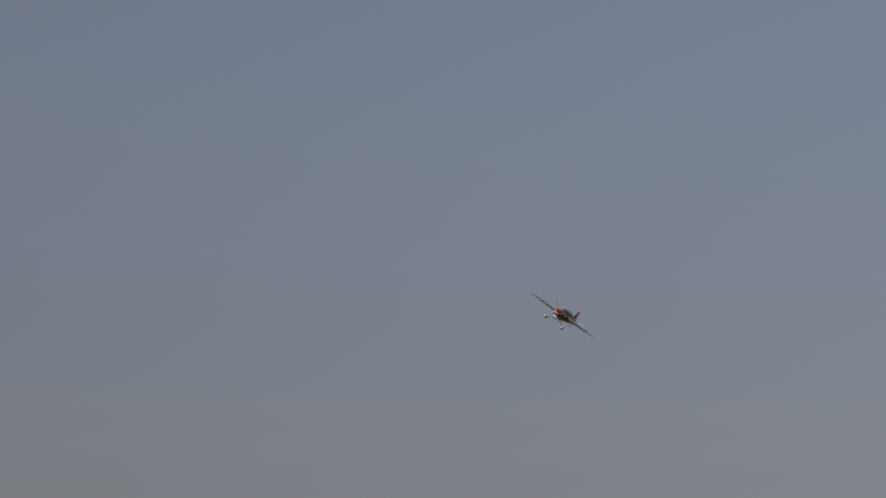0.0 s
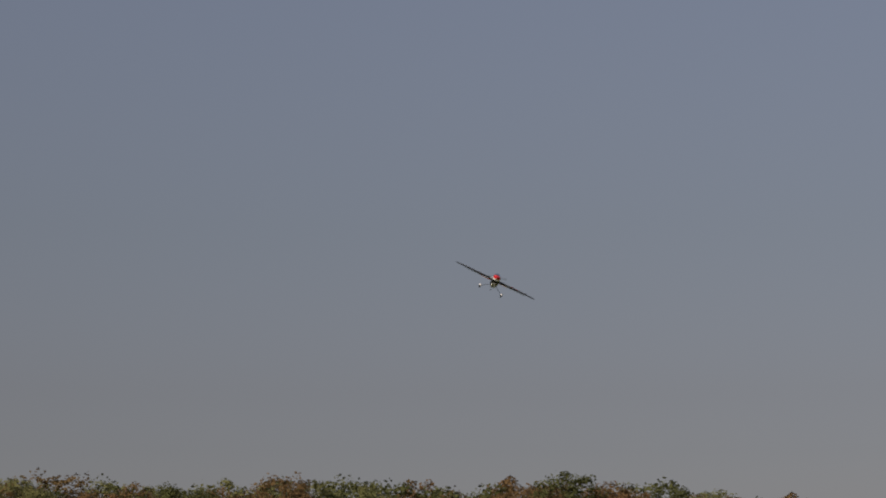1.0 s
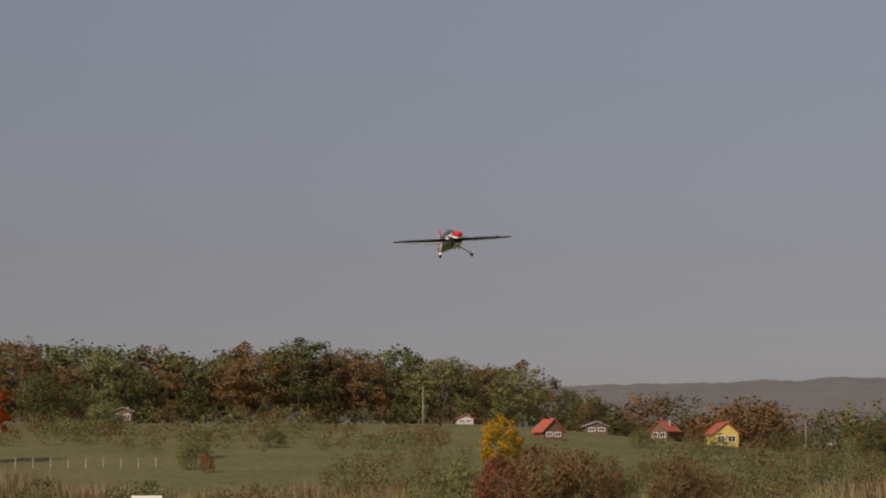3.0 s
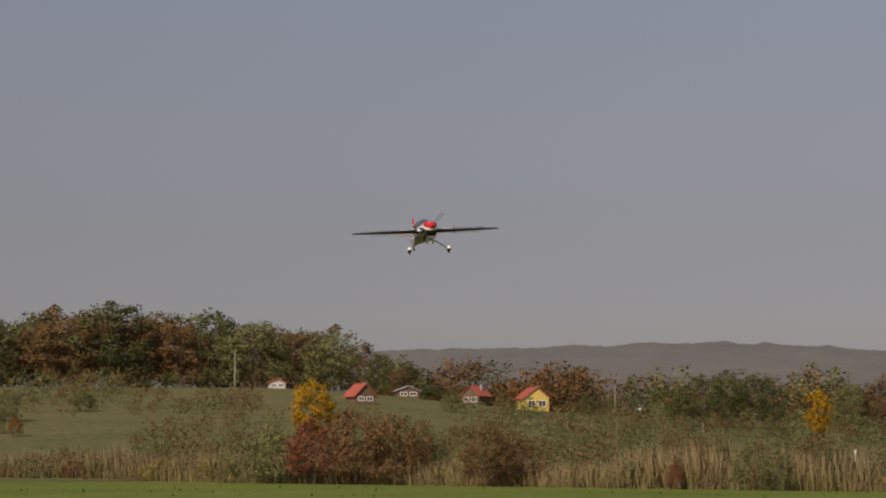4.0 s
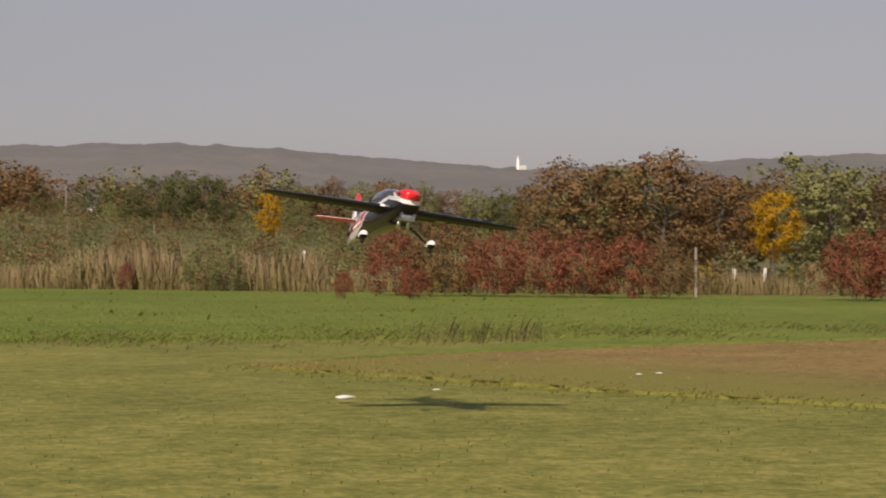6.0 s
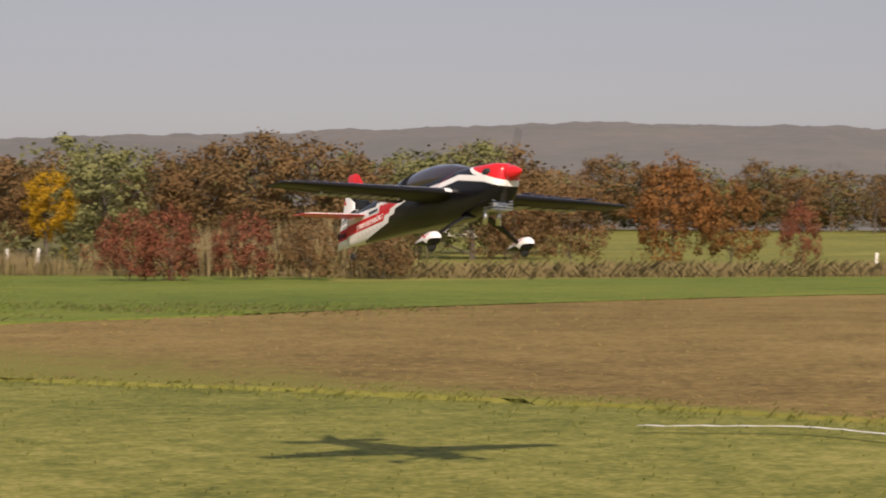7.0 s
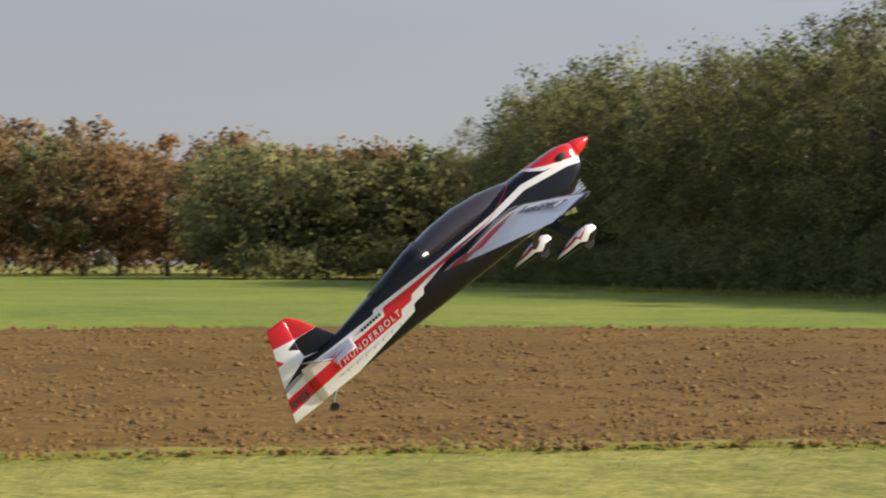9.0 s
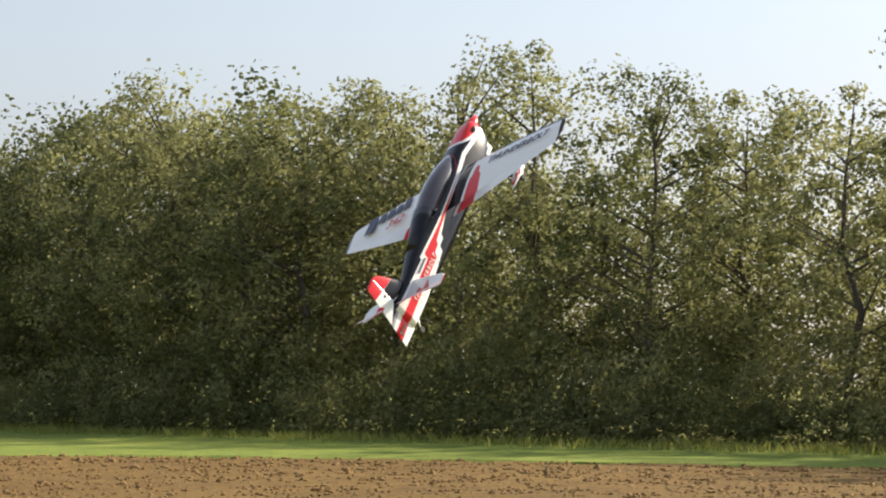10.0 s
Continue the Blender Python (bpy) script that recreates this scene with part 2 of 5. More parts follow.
tint_southward(M["soil"], (0.96, 1.06, 0.98), (0.5, 0.455, 0.27))
tint_southward(M["clod"], (0.96, 1.06, 0.98), (0.85, 0.76, 0.5))
stubbly(M["soil"], (0.17, 0.165, 0.036))
M["carbon"].node_tree.nodes["Principled BSDF"].inputs["Specular IOR Level"].default_value = 0.2
LEAF = {
    # dark green trees; also kept deep to stand in for shade in the southern wood
    "dark": mat("leaves_dark_green", (0.115, 0.13, 0.05), (0.165, 0.175, 0.068), 0.8, 0.35, island=0.1, obj=0.3, through_light=0.4),
    "olive": mat("leaves_olive", (0.28, 0.28, 0.12), (0.2, 0.21, 0.085), 0.8, 0.35, island=0.1, obj=0.3, through_light=0.42),
    "brown": mat("leaves_brown", (0.29, 0.17, 0.08), (0.18, 0.135, 0.06), 0.75, 0.35, island=0.3, obj=0.35, through_light=0.44),
    "rust": mat("leaves_rust", (0.34, 0.15, 0.05), (0.2, 0.12, 0.042), 0.75, 0.35, island=0.3, obj=0.3, through_light=0.44),
    "orange": mat("leaves_orange", (0.6, 0.13, 0.02), (0.45, 0.08, 0.02), 0.7, 0.6, island=0.5, through_light=0.44),
    "yellow": mat("leaves_yellow", (0.6, 0.36, 0.02), (0.4, 0.25, 0.02), 0.7, 0.6, island=0.5, through_light=0.44),
    "lemon": mat("leaves_yellow_green", (0.36, 0.28, 0.05), (0.21, 0.19, 0.045), 0.7, 0.5, island=0.5, obj=0.2, through_light=0.44),
    "crimson": mat("leaves_crimson", (0.34, 0.11, 0.07), (0.24, 0.125, 0.065), 0.75, 0.6, island=0.5, through_light=0.44),
}


for leaf in LEAF.values():
    leaf.node_tree.nodes["Principled BSDF"].inputs["Specular IOR Level"].default_value = 0.12


# ---- helpers of this place ----
def at(az, r):
    return r * math.sin(radians(az)), r * math.cos(radians(az))


def smooth(a, b, x):
    k = min(1.0, max(0.0, (x - a) / (b - a)))
    return k * k * (3 - 2 * k)


def rise(x, y):
    """Height of the ground: flat fields, and a slope of gardens to the north."""
    r, az = math.hypot(x, y), math.degrees(math.atan2(x, y))
    az = az + 360 if az < -120 else az
    top = 14.0 - 5.0 * smooth(2, 12, az) - 4.5 * smooth(12, 24, az) - 1.0 * smooth(30, 48, az) - 3.5 * smooth(50, 64, az)
    return top * smooth(165, 420, r) * (1 - smooth(215, 260, az))


def mesh_of(name, verts, faces, material):
    me = bpy.data.meshes.new(name)
    me.from_pydata([tuple(v) for v in verts], [], [tuple(f) for f in faces])
    for m in material if isinstance(material, (list, tuple)) else [material]:
        me.materials.append(m)
    me.update()
    return me


def leaf_mesh(name, quads, normals, material):
    """A mesh of loose four-cornered leaves, shaded softly by the given normals."""
    k = len(quads)
    me = bpy.data.meshes.new(name)
    me.vertices.add(k)
    me.vertices.foreach_set("co", np.ascontiguousarray(quads, np.float32).ravel())
    me.loops.add(k)
    me.loops.foreach_set("vertex_index", np.arange(k, dtype=np.int32))
    me.polygons.add(k // 4)
    me.polygons.foreach_set("loop_start", np.arange(0, k, 4, dtype=np.int32))
    for m in material:
        me.materials.append(m)
    me.update(calc_edges=True)
    me.normals_split_custom_set_from_vertices(np.ascontiguousarray(normals, np.float32).tolist())
    return me


def part(name, bm, material, parent, label="", smooth_shade=False):
    """Links a bmesh as one mesh object under a thing or a part."""
    me = bpy.data.meshes.new(name)
    bmesh.ops.recalc_face_normals(bm, faces=bm.faces)
    bm.to_mesh(me)
    bm.free()
    for m in material if isinstance(material, (list, tuple)) else [material]:
        me.materials.append(m)
    if smooth_shade:
        me.shade_smooth()
    ob = new(name, me)
    ob.parent = parent
    return tagged(ob, label)


def box(bm, cx, cy, cz, sx, sy, sz, bevel=0.0):
    made = bmesh.ops.create_cube(bm, size=1.0, matrix=Matrix.Translation((cx, cy, cz)) @ Matrix.Diagonal((sx, sy, sz, 1)))
    if bevel:
        edges = {e for v in made["verts"] for e in v.link_edges}
        bmesh.ops.bevel(bm, geom=list(edges), offset=bevel, segments=2, affect="EDGES")


def rod(bm, a, b, ra, rb, seg=8):
    a, b = Vector(a), Vector(b)
    way = b - a
    m = Matrix.Translation((a + b) / 2) @ way.to_track_quat("Z", "Y").to_matrix().to_4x4()
    bmesh.ops.create_cone(bm, cap_ends=True, segments=seg, radius1=ra, radius2=rb, depth=way.length, matrix=m)


def rings(bm, loops, caps=True):
    """Skin over closed loops of equal length."""
    vs = [[bm.verts.new(p) for p in loop] for loop in loops]
    k = len(vs[0])
    for a, b in zip(vs, vs[1:]):
        for i in range(k):
            bm.faces.new((a[i], a[(i + 1) % k], b[(i + 1) % k], b[i]))
    if caps:
        bm.faces.new(vs[0])
        bm.faces.new(vs[-1])


# ---- ground ----
def ground_sheet():
    radii = [0.0] + [2.0 * 1.105 ** i for i in range(78)]
    radii = [r for r in radii if r < 4200] + [4400.0]
    turns = 180
    verts, faces = [(0, 0, 0)], []
    for r in radii[1:]:
        for j in range(turns):
            x, y = at(j * 360 / turns, r)
            bumpy = 0.02 * noise.noise((x * 0.3, y * 0.3, 0)) * smooth(4, 30, r)
            verts.append((x, y, rise(x, y) + bumpy - 0.03))
    for j in range(turns):
        faces.append((0, 1 + (j + 1) % turns, 1 + j))
    for i in range(len(radii) - 2):
        a, b = 1 + i * turns, 1 + (i + 1) * turns
        for j in range(turns):
            k = (j + 1) % turns
            faces.append((a + j, a + k, b + k, b + j))
    me = mesh_of("ground", verts, faces, M["grass"])
    me.shade_smooth()
    return tagged(new("ground", me), "mown olive-green grass field running to wooded slopes", "ground", kind="structure")


def along(line, k):
    """k points spread evenly along a broken line, rounded at its corners."""
    pts = [Vector((*p, 0)) for p in line]
    for _ in range(2):
        cut = [pts[0]]
        for a, b in zip(pts, pts[1:]):
            cut += [a.lerp(b, 0.25), a.lerp(b, 0.75)]
        pts = cut + [pts[-1]]
    d = [0.0]
    for a, b in zip(pts, pts[1:]):
        d.append(d[-1] + (b - a).length)
    s = np.linspace(0, d[-1], k)
    return np.stack([np.interp(s, d, [p.x for p in pts]), np.interp(s, d, [p.y for p in pts])], 1)


def strip(name, near, far, nu, nv, material, z, rough, label, category, power=1.6):
    a, b = along(near, nu), along(far, nu)
    verts, faces = [], []
    for j in range(nv):
        k = (j / (nv - 1)) ** power
        for i in range(nu):
            x, y = a[i] * (1 - k) + b[i] * k
            edge = 0.0 if j in (0, nv - 1) or i in (0, nu - 1) else 1.0
            if not edge:
                x += 0.35 * noise.noise((i * 0.9, j, 3.0))
                y += 0.35 * noise.noise((i * 0.9, j, 7.0))
            coarse = 0.25 + 0.75 * smooth(70, 105, math.degrees(math.atan2(x, y)))
            verts.append((x, y, rise(x, y) + (z + rough * coarse * (random.random() - 0.3) if edge else -0.06)))
    for j in range(nv - 1):
        for i in range(nu - 1):
            p = j * nu + i
            faces.append((p, p + 1, p + nu + 1, p + nu))
    me = mesh_of(name, verts, faces, material)
    me.shade_smooth()
    if name == "field":
        # share of turf: full at the near edge, none a few steps in; wide and thin at the northern corner
        edge = me.attributes.new("turf", "FLOAT", "POINT")
        inward = [math.hypot(*(np.array(v[:2]) - a[i % nu])) for i, v in enumerate(verts)]
        edge.data.foreach_set("value", [max(0.0, 1.0 - d / (0.9 + 7.0 * smooth(14, 30, v[1]))) * 0.9 + 0.25 * smooth(20, 33, v[1]) for d, v in zip(inward, verts)])
    return tagged(new(name, me), label, category, kind="structure")


PLOUGH_NEAR = [(9.6, 34.0), (12.2, 25), (14.8, 19.5), (16.2, 12), (18.6, 5), (19.0, -3), (17.0, -9), (14.0, -14.6), (11.6, -17.6), (4, -25), (-8, -33)]
PLOUGH_FAR = [(9.8, 34.6), (16, 39), (34, 44), (62, 62), (64, 50), (54, 30), (52, 20), (56, 4), (55, -9), (50, -24), (42, -38), (30, -45), (12, -44), (-12, -43)]
LUSH_FAR_EAST = [(45, 75), (75, 75), (100, 66), (125, 48), (140, 20), (190, -12), (270, -60), (230, -140), (120, -104), (58, -78), (15, -60), (-20, -50)]


def ground_cover():
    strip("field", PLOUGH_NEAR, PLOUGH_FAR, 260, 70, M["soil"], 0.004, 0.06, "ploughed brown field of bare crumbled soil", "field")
    strip("meadow", PLOUGH_FAR, LUSH_FAR_EAST, 160, 30, M["lush"], 0.02, 0.05, "lush green grass strip before the woods", "meadow")
    strip("meadow", [(-40, 66), (-10, 58), (6, 50), (16, 45), (30, 44)], [(-45, 190), (-5, 180), (20, 140), (36, 112), (60, 84)], 90, 40, M["lush"], 0.02, 0.08,
          "green meadow of longer grass before the reeds", "meadow")


def garden_slope():
    """Rough pasture and gardens on the slope beyond the reeds."""
    azs, rs = np.linspace(-26, 30, 90), np.linspace(172, 470, 34)
    verts = [(*at(a, r), rise(*at(a, r)) + 0.06) for r in rs for a in azs]
    k = len(azs)
    faces = [(i * k + j, i * k + j + 1, (i + 1) * k + j + 1, (i + 1) * k + j) for i in range(len(rs) - 1) for j in range(k - 1)]
    me = mesh_of("slope", verts, faces, M["slope"])
    me.shade_smooth()
    tagged(new("slope", me), "rough olive-brown pasture and gardens on a slope", "slope", kind="structure")


def clods():
    """Lumps of turned earth over the near half of the field."""
    rng = np.random.default_rng(5)
    a, b = along(PLOUGH_NEAR, 400), along(PLOUGH_FAR, 400)
    verts, faces = [], []
    base = np.array([(0, 0, 1), (0.9, 0, 0.35), (0.28, 0.85, 0.35), (-0.72, 0.53, 0.35), (-0.72, -0.53, 0.35), (0.28, -0.85, 0.35), (0.8, 0.55, -0.4), (-0.35, 0.9, -0.4), (-0.95, 0, -0.4), (-0.35, -0.9, -0.4), (0.8, -0.55, -0.4)])
    tri = [(0, 1, 2), (0, 2, 3), (0, 3, 4), (0, 4, 5), (0, 5, 1), (1, 6, 2), (2, 6, 7), (2, 7, 3), (3, 7, 8), (3, 8, 4), (4, 8, 9), (4, 9, 5), (5, 9, 10), (5, 10, 1), (1, 10, 6)]
    while len(verts) < 42000 * 11:
        u, k = rng.integers(0, 400), rng.random() ** 1.8
        x, y = a[u] * (1 - k) + b[u] * k + rng.normal(0, 0.2, 2)
        coarse = smooth(66, 108, math.degrees(math.atan2(x, y)))
        if rng.random() > 0.2 + 0.8 * coarse:
            continue
        s = rng.uniform(0.012, 0.034) * (0.45 + 0.55 * coarse) * (1 + 0.8 * k) * (1.9 if rng.random() < 0.05 else 1.0)
        v = base * rng.uniform(0.7, 1.25, (11, 3)) * s
        t = rng.uniform(0, 6.28)
        c, d = math.cos(t), math.sin(t)
        o = len(verts)
        for p in v:
            verts.append((x + p[0] * c - p[1] * d, y + p[0] * d + p[1] * c, 0.018 + p[2] * 0.75))
        faces += [(o + i, o + j, o + m) for i, j, m in tri]
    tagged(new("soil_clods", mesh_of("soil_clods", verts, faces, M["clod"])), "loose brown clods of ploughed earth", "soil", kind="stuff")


def blades(name, count, place, height, width, material, label, category, lean=0.5, leaves=3):
    """Upright thin leaves in small tufts, as one body of stuff."""
    rng = np.random.default_rng(len(name) + count)
    verts, faces = [], []
    for _ in range(count):
        x, y, scale = place(rng)
        z = rise(x, y)
        for _ in range(leaves):
            t, h, w = rng.uniform(0, 6.28), height * scale * rng.uniform(0.5, 1.2), width * scale * rng.uniform(0.6, 1.3)
            ox, oy = rng.normal(0, 0.35 * height * scale * 0.5, 2)
            c, d = math.cos(t) * w, math.sin(t) * w
            k = (1.0 if rng.random() < 0.5 else -1.0) * lean * h * rng.uniform(0.5, 1.2) / w
            lx, ly = -d * k, c * k
            if k < 0:
                c, d = -c, -d
            verts += [(x + ox - c, y + oy - d, z - 0.012), (x + ox + c, y + oy + d, z - 0.012),
                      (x + ox + lx * 0.5 + c * 0.7, y + oy + ly * 0.5 + d * 0.7, z + h * 0.6), (x + ox + lx, y + oy + ly, z + h)]
    up = np.tile(np.array([0.0, 0.0, 1.0]) if height < 0.5 else np.array([-0.45, -0.55, 0.7]), (len(verts), 1))
    tagged(new(name, leaf_mesh(name, np.array(verts), up, [material])), label, category, kind="stuff")


def inside_plough(x, y):
    return x > np.interp(y, [-33, -25, -17.6, -14.6, -9, -3, 5, 12, 20.5, 27], [-8, 4, 11.6, 14, 17, 19, 18.6, 16.2, 14.6, 11.2]) and y < 42


def grasses():
    def lawn(rng):
        while True:
            az, r = rng.uniform(2, 150), 9.5 + 22 * rng.random() ** 1.4
            x, y = at(az, r)
            if not inside_plough(x, y + rng.normal(0, 0.6)):
                return x, y, 0.8 + r / 45

    def meadow(rng):
        k = rng.random()
        y = 46 + 110 * rng.random() ** 1.6
        x = -0.2 * y + k * (0.72 * y)
        return x, y, 1.0

    def verge(rng):
        x = rng.uniform(-8, 34)
        return x, 47.5 - 0.05 * x + rng.normal(0, 2.6), rng.uniform(0.5, 1.2) * (0.7 + noise.noise((x * 0.35, 0, 9.0)))

    def weedy(rng):
        y = 58 + 80 * rng.random()
        return y * rng.uniform(-0.2, 0.5), y, rng.uniform(0.4, 1.0)

    def straw_clump(rng):
        x, y = at(21.3, 46.5) if rng.random() < 0.85 else at(4.4, 52)
        return x + rng.normal(0, 0.9), y + rng.normal(0, 0.8), rng.uniform(0.5, 1.2)

    def reedbed(rng):
        k = rng.random()
        x, y = -42 + 104 * k, np.interp(k, [0, 0.35, 0.6, 0.75, 1], [190, 180, 141, 112, 82])
        d = rng.random() * 9
        tall = 0.72 + 0.5 * noise.noise((x * 0.09, y * 0.09, 1.0)) + 0.22 * noise.noise((x * 0.45, y * 0.45, 2.0))
        return x + d * 0.35 + rng.normal(0, 0.5), y + d + rng.normal(0, 0.5), max(0.25, tall * rng.uniform(0.6, 1.25)) * (1.2 + 0.6 * smooth(12, -14, x))

    def east_verge(rng):
        k = rng.random()
        p = np.array([[60, 84], [95, 68], [118, 46], [128, 22], [146, -8]])
        s = k * 4
        i = min(3, int(s))
        x, y = p[i] * (1 - s + i) + p[i + 1] * (s - i)
        return x + rng.normal(0, 2.2), y + rng.normal(0, 2.2), rng.uniform(0.5, 1.1)

    def edge(rng):
        u = rng.integers(0, 300)
        x, y = EDGE[u] + rng.normal(0, 0.55, 2)
        return x, y, rng.uniform(0.7, 1.6)

    EDGE = along(PLOUGH_NEAR, 300)
    blades("grass_blades", 5000, lawn, 0.009, 0.004, M["blade"], "short olive-green mown grass blades", "grass", 2.2, 2)
    blades("meadow_grass", 22000, meadow, 0.06, 0.018, M["lush_blade"], "longer green meadow grass tufts", "grass", 1.6)
    blades("meadow_weeds", 110, weedy, 0.22, 0.035, M["lush_blade"], "dark leafy weeds scattered through the meadow", "weeds", 0.7, 14)
    blades("verge_grass", 5000, verge, 0.12, 0.009, M["lush_blade"], "long uncut grass along the meadow edge", "grass", 1.6)
    blades("tall_straw", 80, straw_clump, 0.45, 0.007, M["straw"], "tall pale straw stalks in the verge", "grass", 0.5, 3)
    blades("straw_tufts", 3000, verge, 0.11, 0.009, M["straw"], "dry pale straw tufts along the field edge", "grass", 2.0)
    blades("edge_grass", 3600, edge, 0.035, 0.005, M["blade"], "ragged grass along the ploughed edge", "grass", 2.0)
    blades("reed_grass", 30000, reedbed, 1.1, 0.02, M["weed"], "olive sedge at the foot of the reeds", "sedge", 0.4, 2)
    blades("reeds", 46000, reedbed, 1.7, 0.011, M["reed"], "tall dry tan reeds at the meadow's end", "reeds", 0.14, 2)
    WOOD_FOOT = along([(126, -112), (108, -92), (77, -80), (50, -68.5), (25, -57.5), (0, -48.5)], 400)

    def fringe(rng):
        x, y = WOOD_FOOT[rng.integers(0, 400)] + rng.normal(0, 1.3, 2)
        return x, y, rng.uniform(0.5, 1.3)

    blades("fringe_grass", 9000, fringe, 0.26, 0.02, M["blade"], "long lush grass along the foot of the wood", "grass", 0.8, 2)
    blades("weeds", 16000, east_verge, 0.7, 0.03, M["straw"], "dry brown weeds and tall grass verge", "weeds", 1.2, 2)


# ---- trees ----
FORMS = {  # height, spread, lowest leaves, clumps, leaves, leaf size, clump size
    "broad": (10.0, 3.6, 0.8, 110, 6400, 0.2, 0.26), "tall": (10.0, 2.8, 0.3, 90, 5400, 0.19, 0.28), "column": (10.0, 2.0, 0.1, 120, 8500, 0.13, 0.28), "bush": (10.0, 5.6, 0.0, 150, 6500, 0.25, 0.18),
    "wood": (10.0, 2.9, 0.0, 130, 13000, 0.088, 0.2), "bare": (10.0, 2.6, 2.0, 110, 3600, 0.07, 0.2), "single": (10.0, 3.2, 2.4, 90, 6500, 0.19, 0.24), "mass": (10.0, 3.6, 0.2, 60, 2300, 0.29, 0.32),
    "puff": (10.0, 3.6, 0.2, 40, 1000, 0.34, 0.36), "thick": (10.0, 3.0, 0.0, 70, 3600, 0.13, 0.28), "low": (10.0, 5.5, 0.0, 50, 800, 0.34, 0.26), "shrub": (10.0, 5.5, 0.0, 30, 320, 0.55, 0.28)}


def crown_points(kind, seed):
    """Leaves laid over many clumps round the limbs' ends, with gaps between the clumps and an uneven outline."""
    h, spread, low, lumps, leaves, size, clump = FORMS[kind]
    rng = np.random.default_rng(seed)
    mid = (h + low) / 2
    lob = rng.uniform(0.75, 1.15, 7)
    cl = []
    while len(cl) < lumps:
        p = rng.uniform(-1, 1, 3)
        q = np.linalg.norm(p)
        if 0.5 < q < 1.0:
            side = lob[int((math.atan2(p[1], p[0]) + math.pi) / 6.2832 * 6.99)]
            if kind in ("wood", "column", "tall", "mass", "thick"):
                p[:2] *= 1.15
            if p[2] < 0 and kind != "single":
                p[:2] /= max(0.5, math.sqrt(1 - p[2] ** 2))
            cl.append((p[0] * spread * side, p[1] * spread * side, mid + p[2] * (h - low) / 2 * 0.93, rng.uniform(0.55, 1.25)))
    cl = np.array(cl)
    pick = rng.integers(0, lumps, leaves)
    way = rng.normal(size=(leaves, 3))
    way /= np.linalg.norm(way, axis=1)[:, None]
    shell = rng.random(leaves) ** 0.5 * 1.1
    squash = np.array([1, 1, 0.85])
    centre = cl[pick, :3] + way * (shell * spread * clump * cl[pick, 3])[:, None] * squash
    n = way + rng.normal(0, 0.7, (leaves, 3)) + np.array([0, 0, 0.2])
    n /= np.linalg.norm(n, axis=1)[:, None]
    a = np.cross(n, rng.normal(size=(leaves, 3)))
    a /= np.linalg.norm(a, axis=1)[:, None] + 1e-9
    b = np.cross(n, a)
    s = (size * rng.uniform(0.6, 1.4, leaves))[:, None]
    v = np.stack([centre - a * s * 0.6, centre - b * s * 0.45, centre + a * s * 0.6, centre + b * s * 0.45], 1).reshape(-1, 3)
    face = np.repeat(way * 0.8 + n * 0.2, 4, axis=0)
    v[:, 2] = np.maximum(v[:, 2], 0.03)
    out = v - np.array([0, 0, mid])
    out /= np.linalg.norm(out, axis=1)[:, None] + 1e-9
    soft = out * 0.5 + face * 0.65 + np.array([0, 0, 0.15])
    soft /= np.linalg.norm(soft, axis=1)[:, None]
    return v, soft, cl


def trunk_mesh(seed, h, low, clumps, thick):
    rng = random.Random(seed)
    bm = bmesh.new()
    bend = [Vector((0, 0, -0.3))]
    for i in range(1, 6):
        bend.append(Vector((rng.uniform(-0.03, 0.03) * h, rng.uniform(-0.03, 0.03) * h, h * 0.85 * i / 5)))
    for i in range(5):
        rod(bm, bend[i], bend[i + 1], thick * (1 - i / 6.0), thick * (1 - (i + 1) / 6.0), 7)
    for c in clumps[:30]:
        tip = Vector(c[:3])
        z = max(low * 0.7, min(h * 0.75, tip.z - 0.4 * (abs(tip.x) + abs(tip.y))))
        k = min(4, int(z / (h * 0.85) * 5))
        rod(bm, bend[k].lerp(bend[k + 1], z / (h * 0.17) - k), tip, thick * 0.3, thick * 0.07, 5)
    return bm


KINDS = {}


def seed_of(kind, variant):
    return 11 + 17 * variant + sum(map(ord, kind))


def tree(kind, colour, name, variant):
    """One tree of a form and colour, built once and then copied."""
    key = (kind, colour, variant)
    if key not in KINDS:
        top = new(name)
        v, nrm, clumps = crown_points(kind, seed_of(kind, variant))
        part("trunk", trunk_mesh(seed_of(kind, variant), FORMS[kind][0], FORMS[kind][2], clumps, {"bush": 0.1, "bare": 0.14, "wood": 0.13}.get(kind, 0.2)), M["bark"], top)
        crown = new("crown", leaf_mesh("crown", v, nrm, [LEAF[colour]]))
        crown.parent = top
        KINDS[key] = top
        top["spare"] = 1
    return KINDS[key]


PICK = random.Random(3)


def plant(kind, colour, x, y, height, label, name="tree", category="tree", group="", wide=1.0):
    src = tree(kind, colour, name, PICK.randrange(3))
    s = height / 10.0
    m = Matrix.Translation((x, y, rise(x, y) - 0.03)) @ Matrix.Rotation(PICK.uniform(0, 6.28), 4, "Z") @ Matrix.Diagonal((s * wide, s * wide, s, 1))
    ob = src
    if "spare" in src:
        del src["spare"]
    else:
        ob = copy_thing(src, m)
    ob.matrix_basis = m
    ob.name = name
    return tagged(ob, label, category, group)


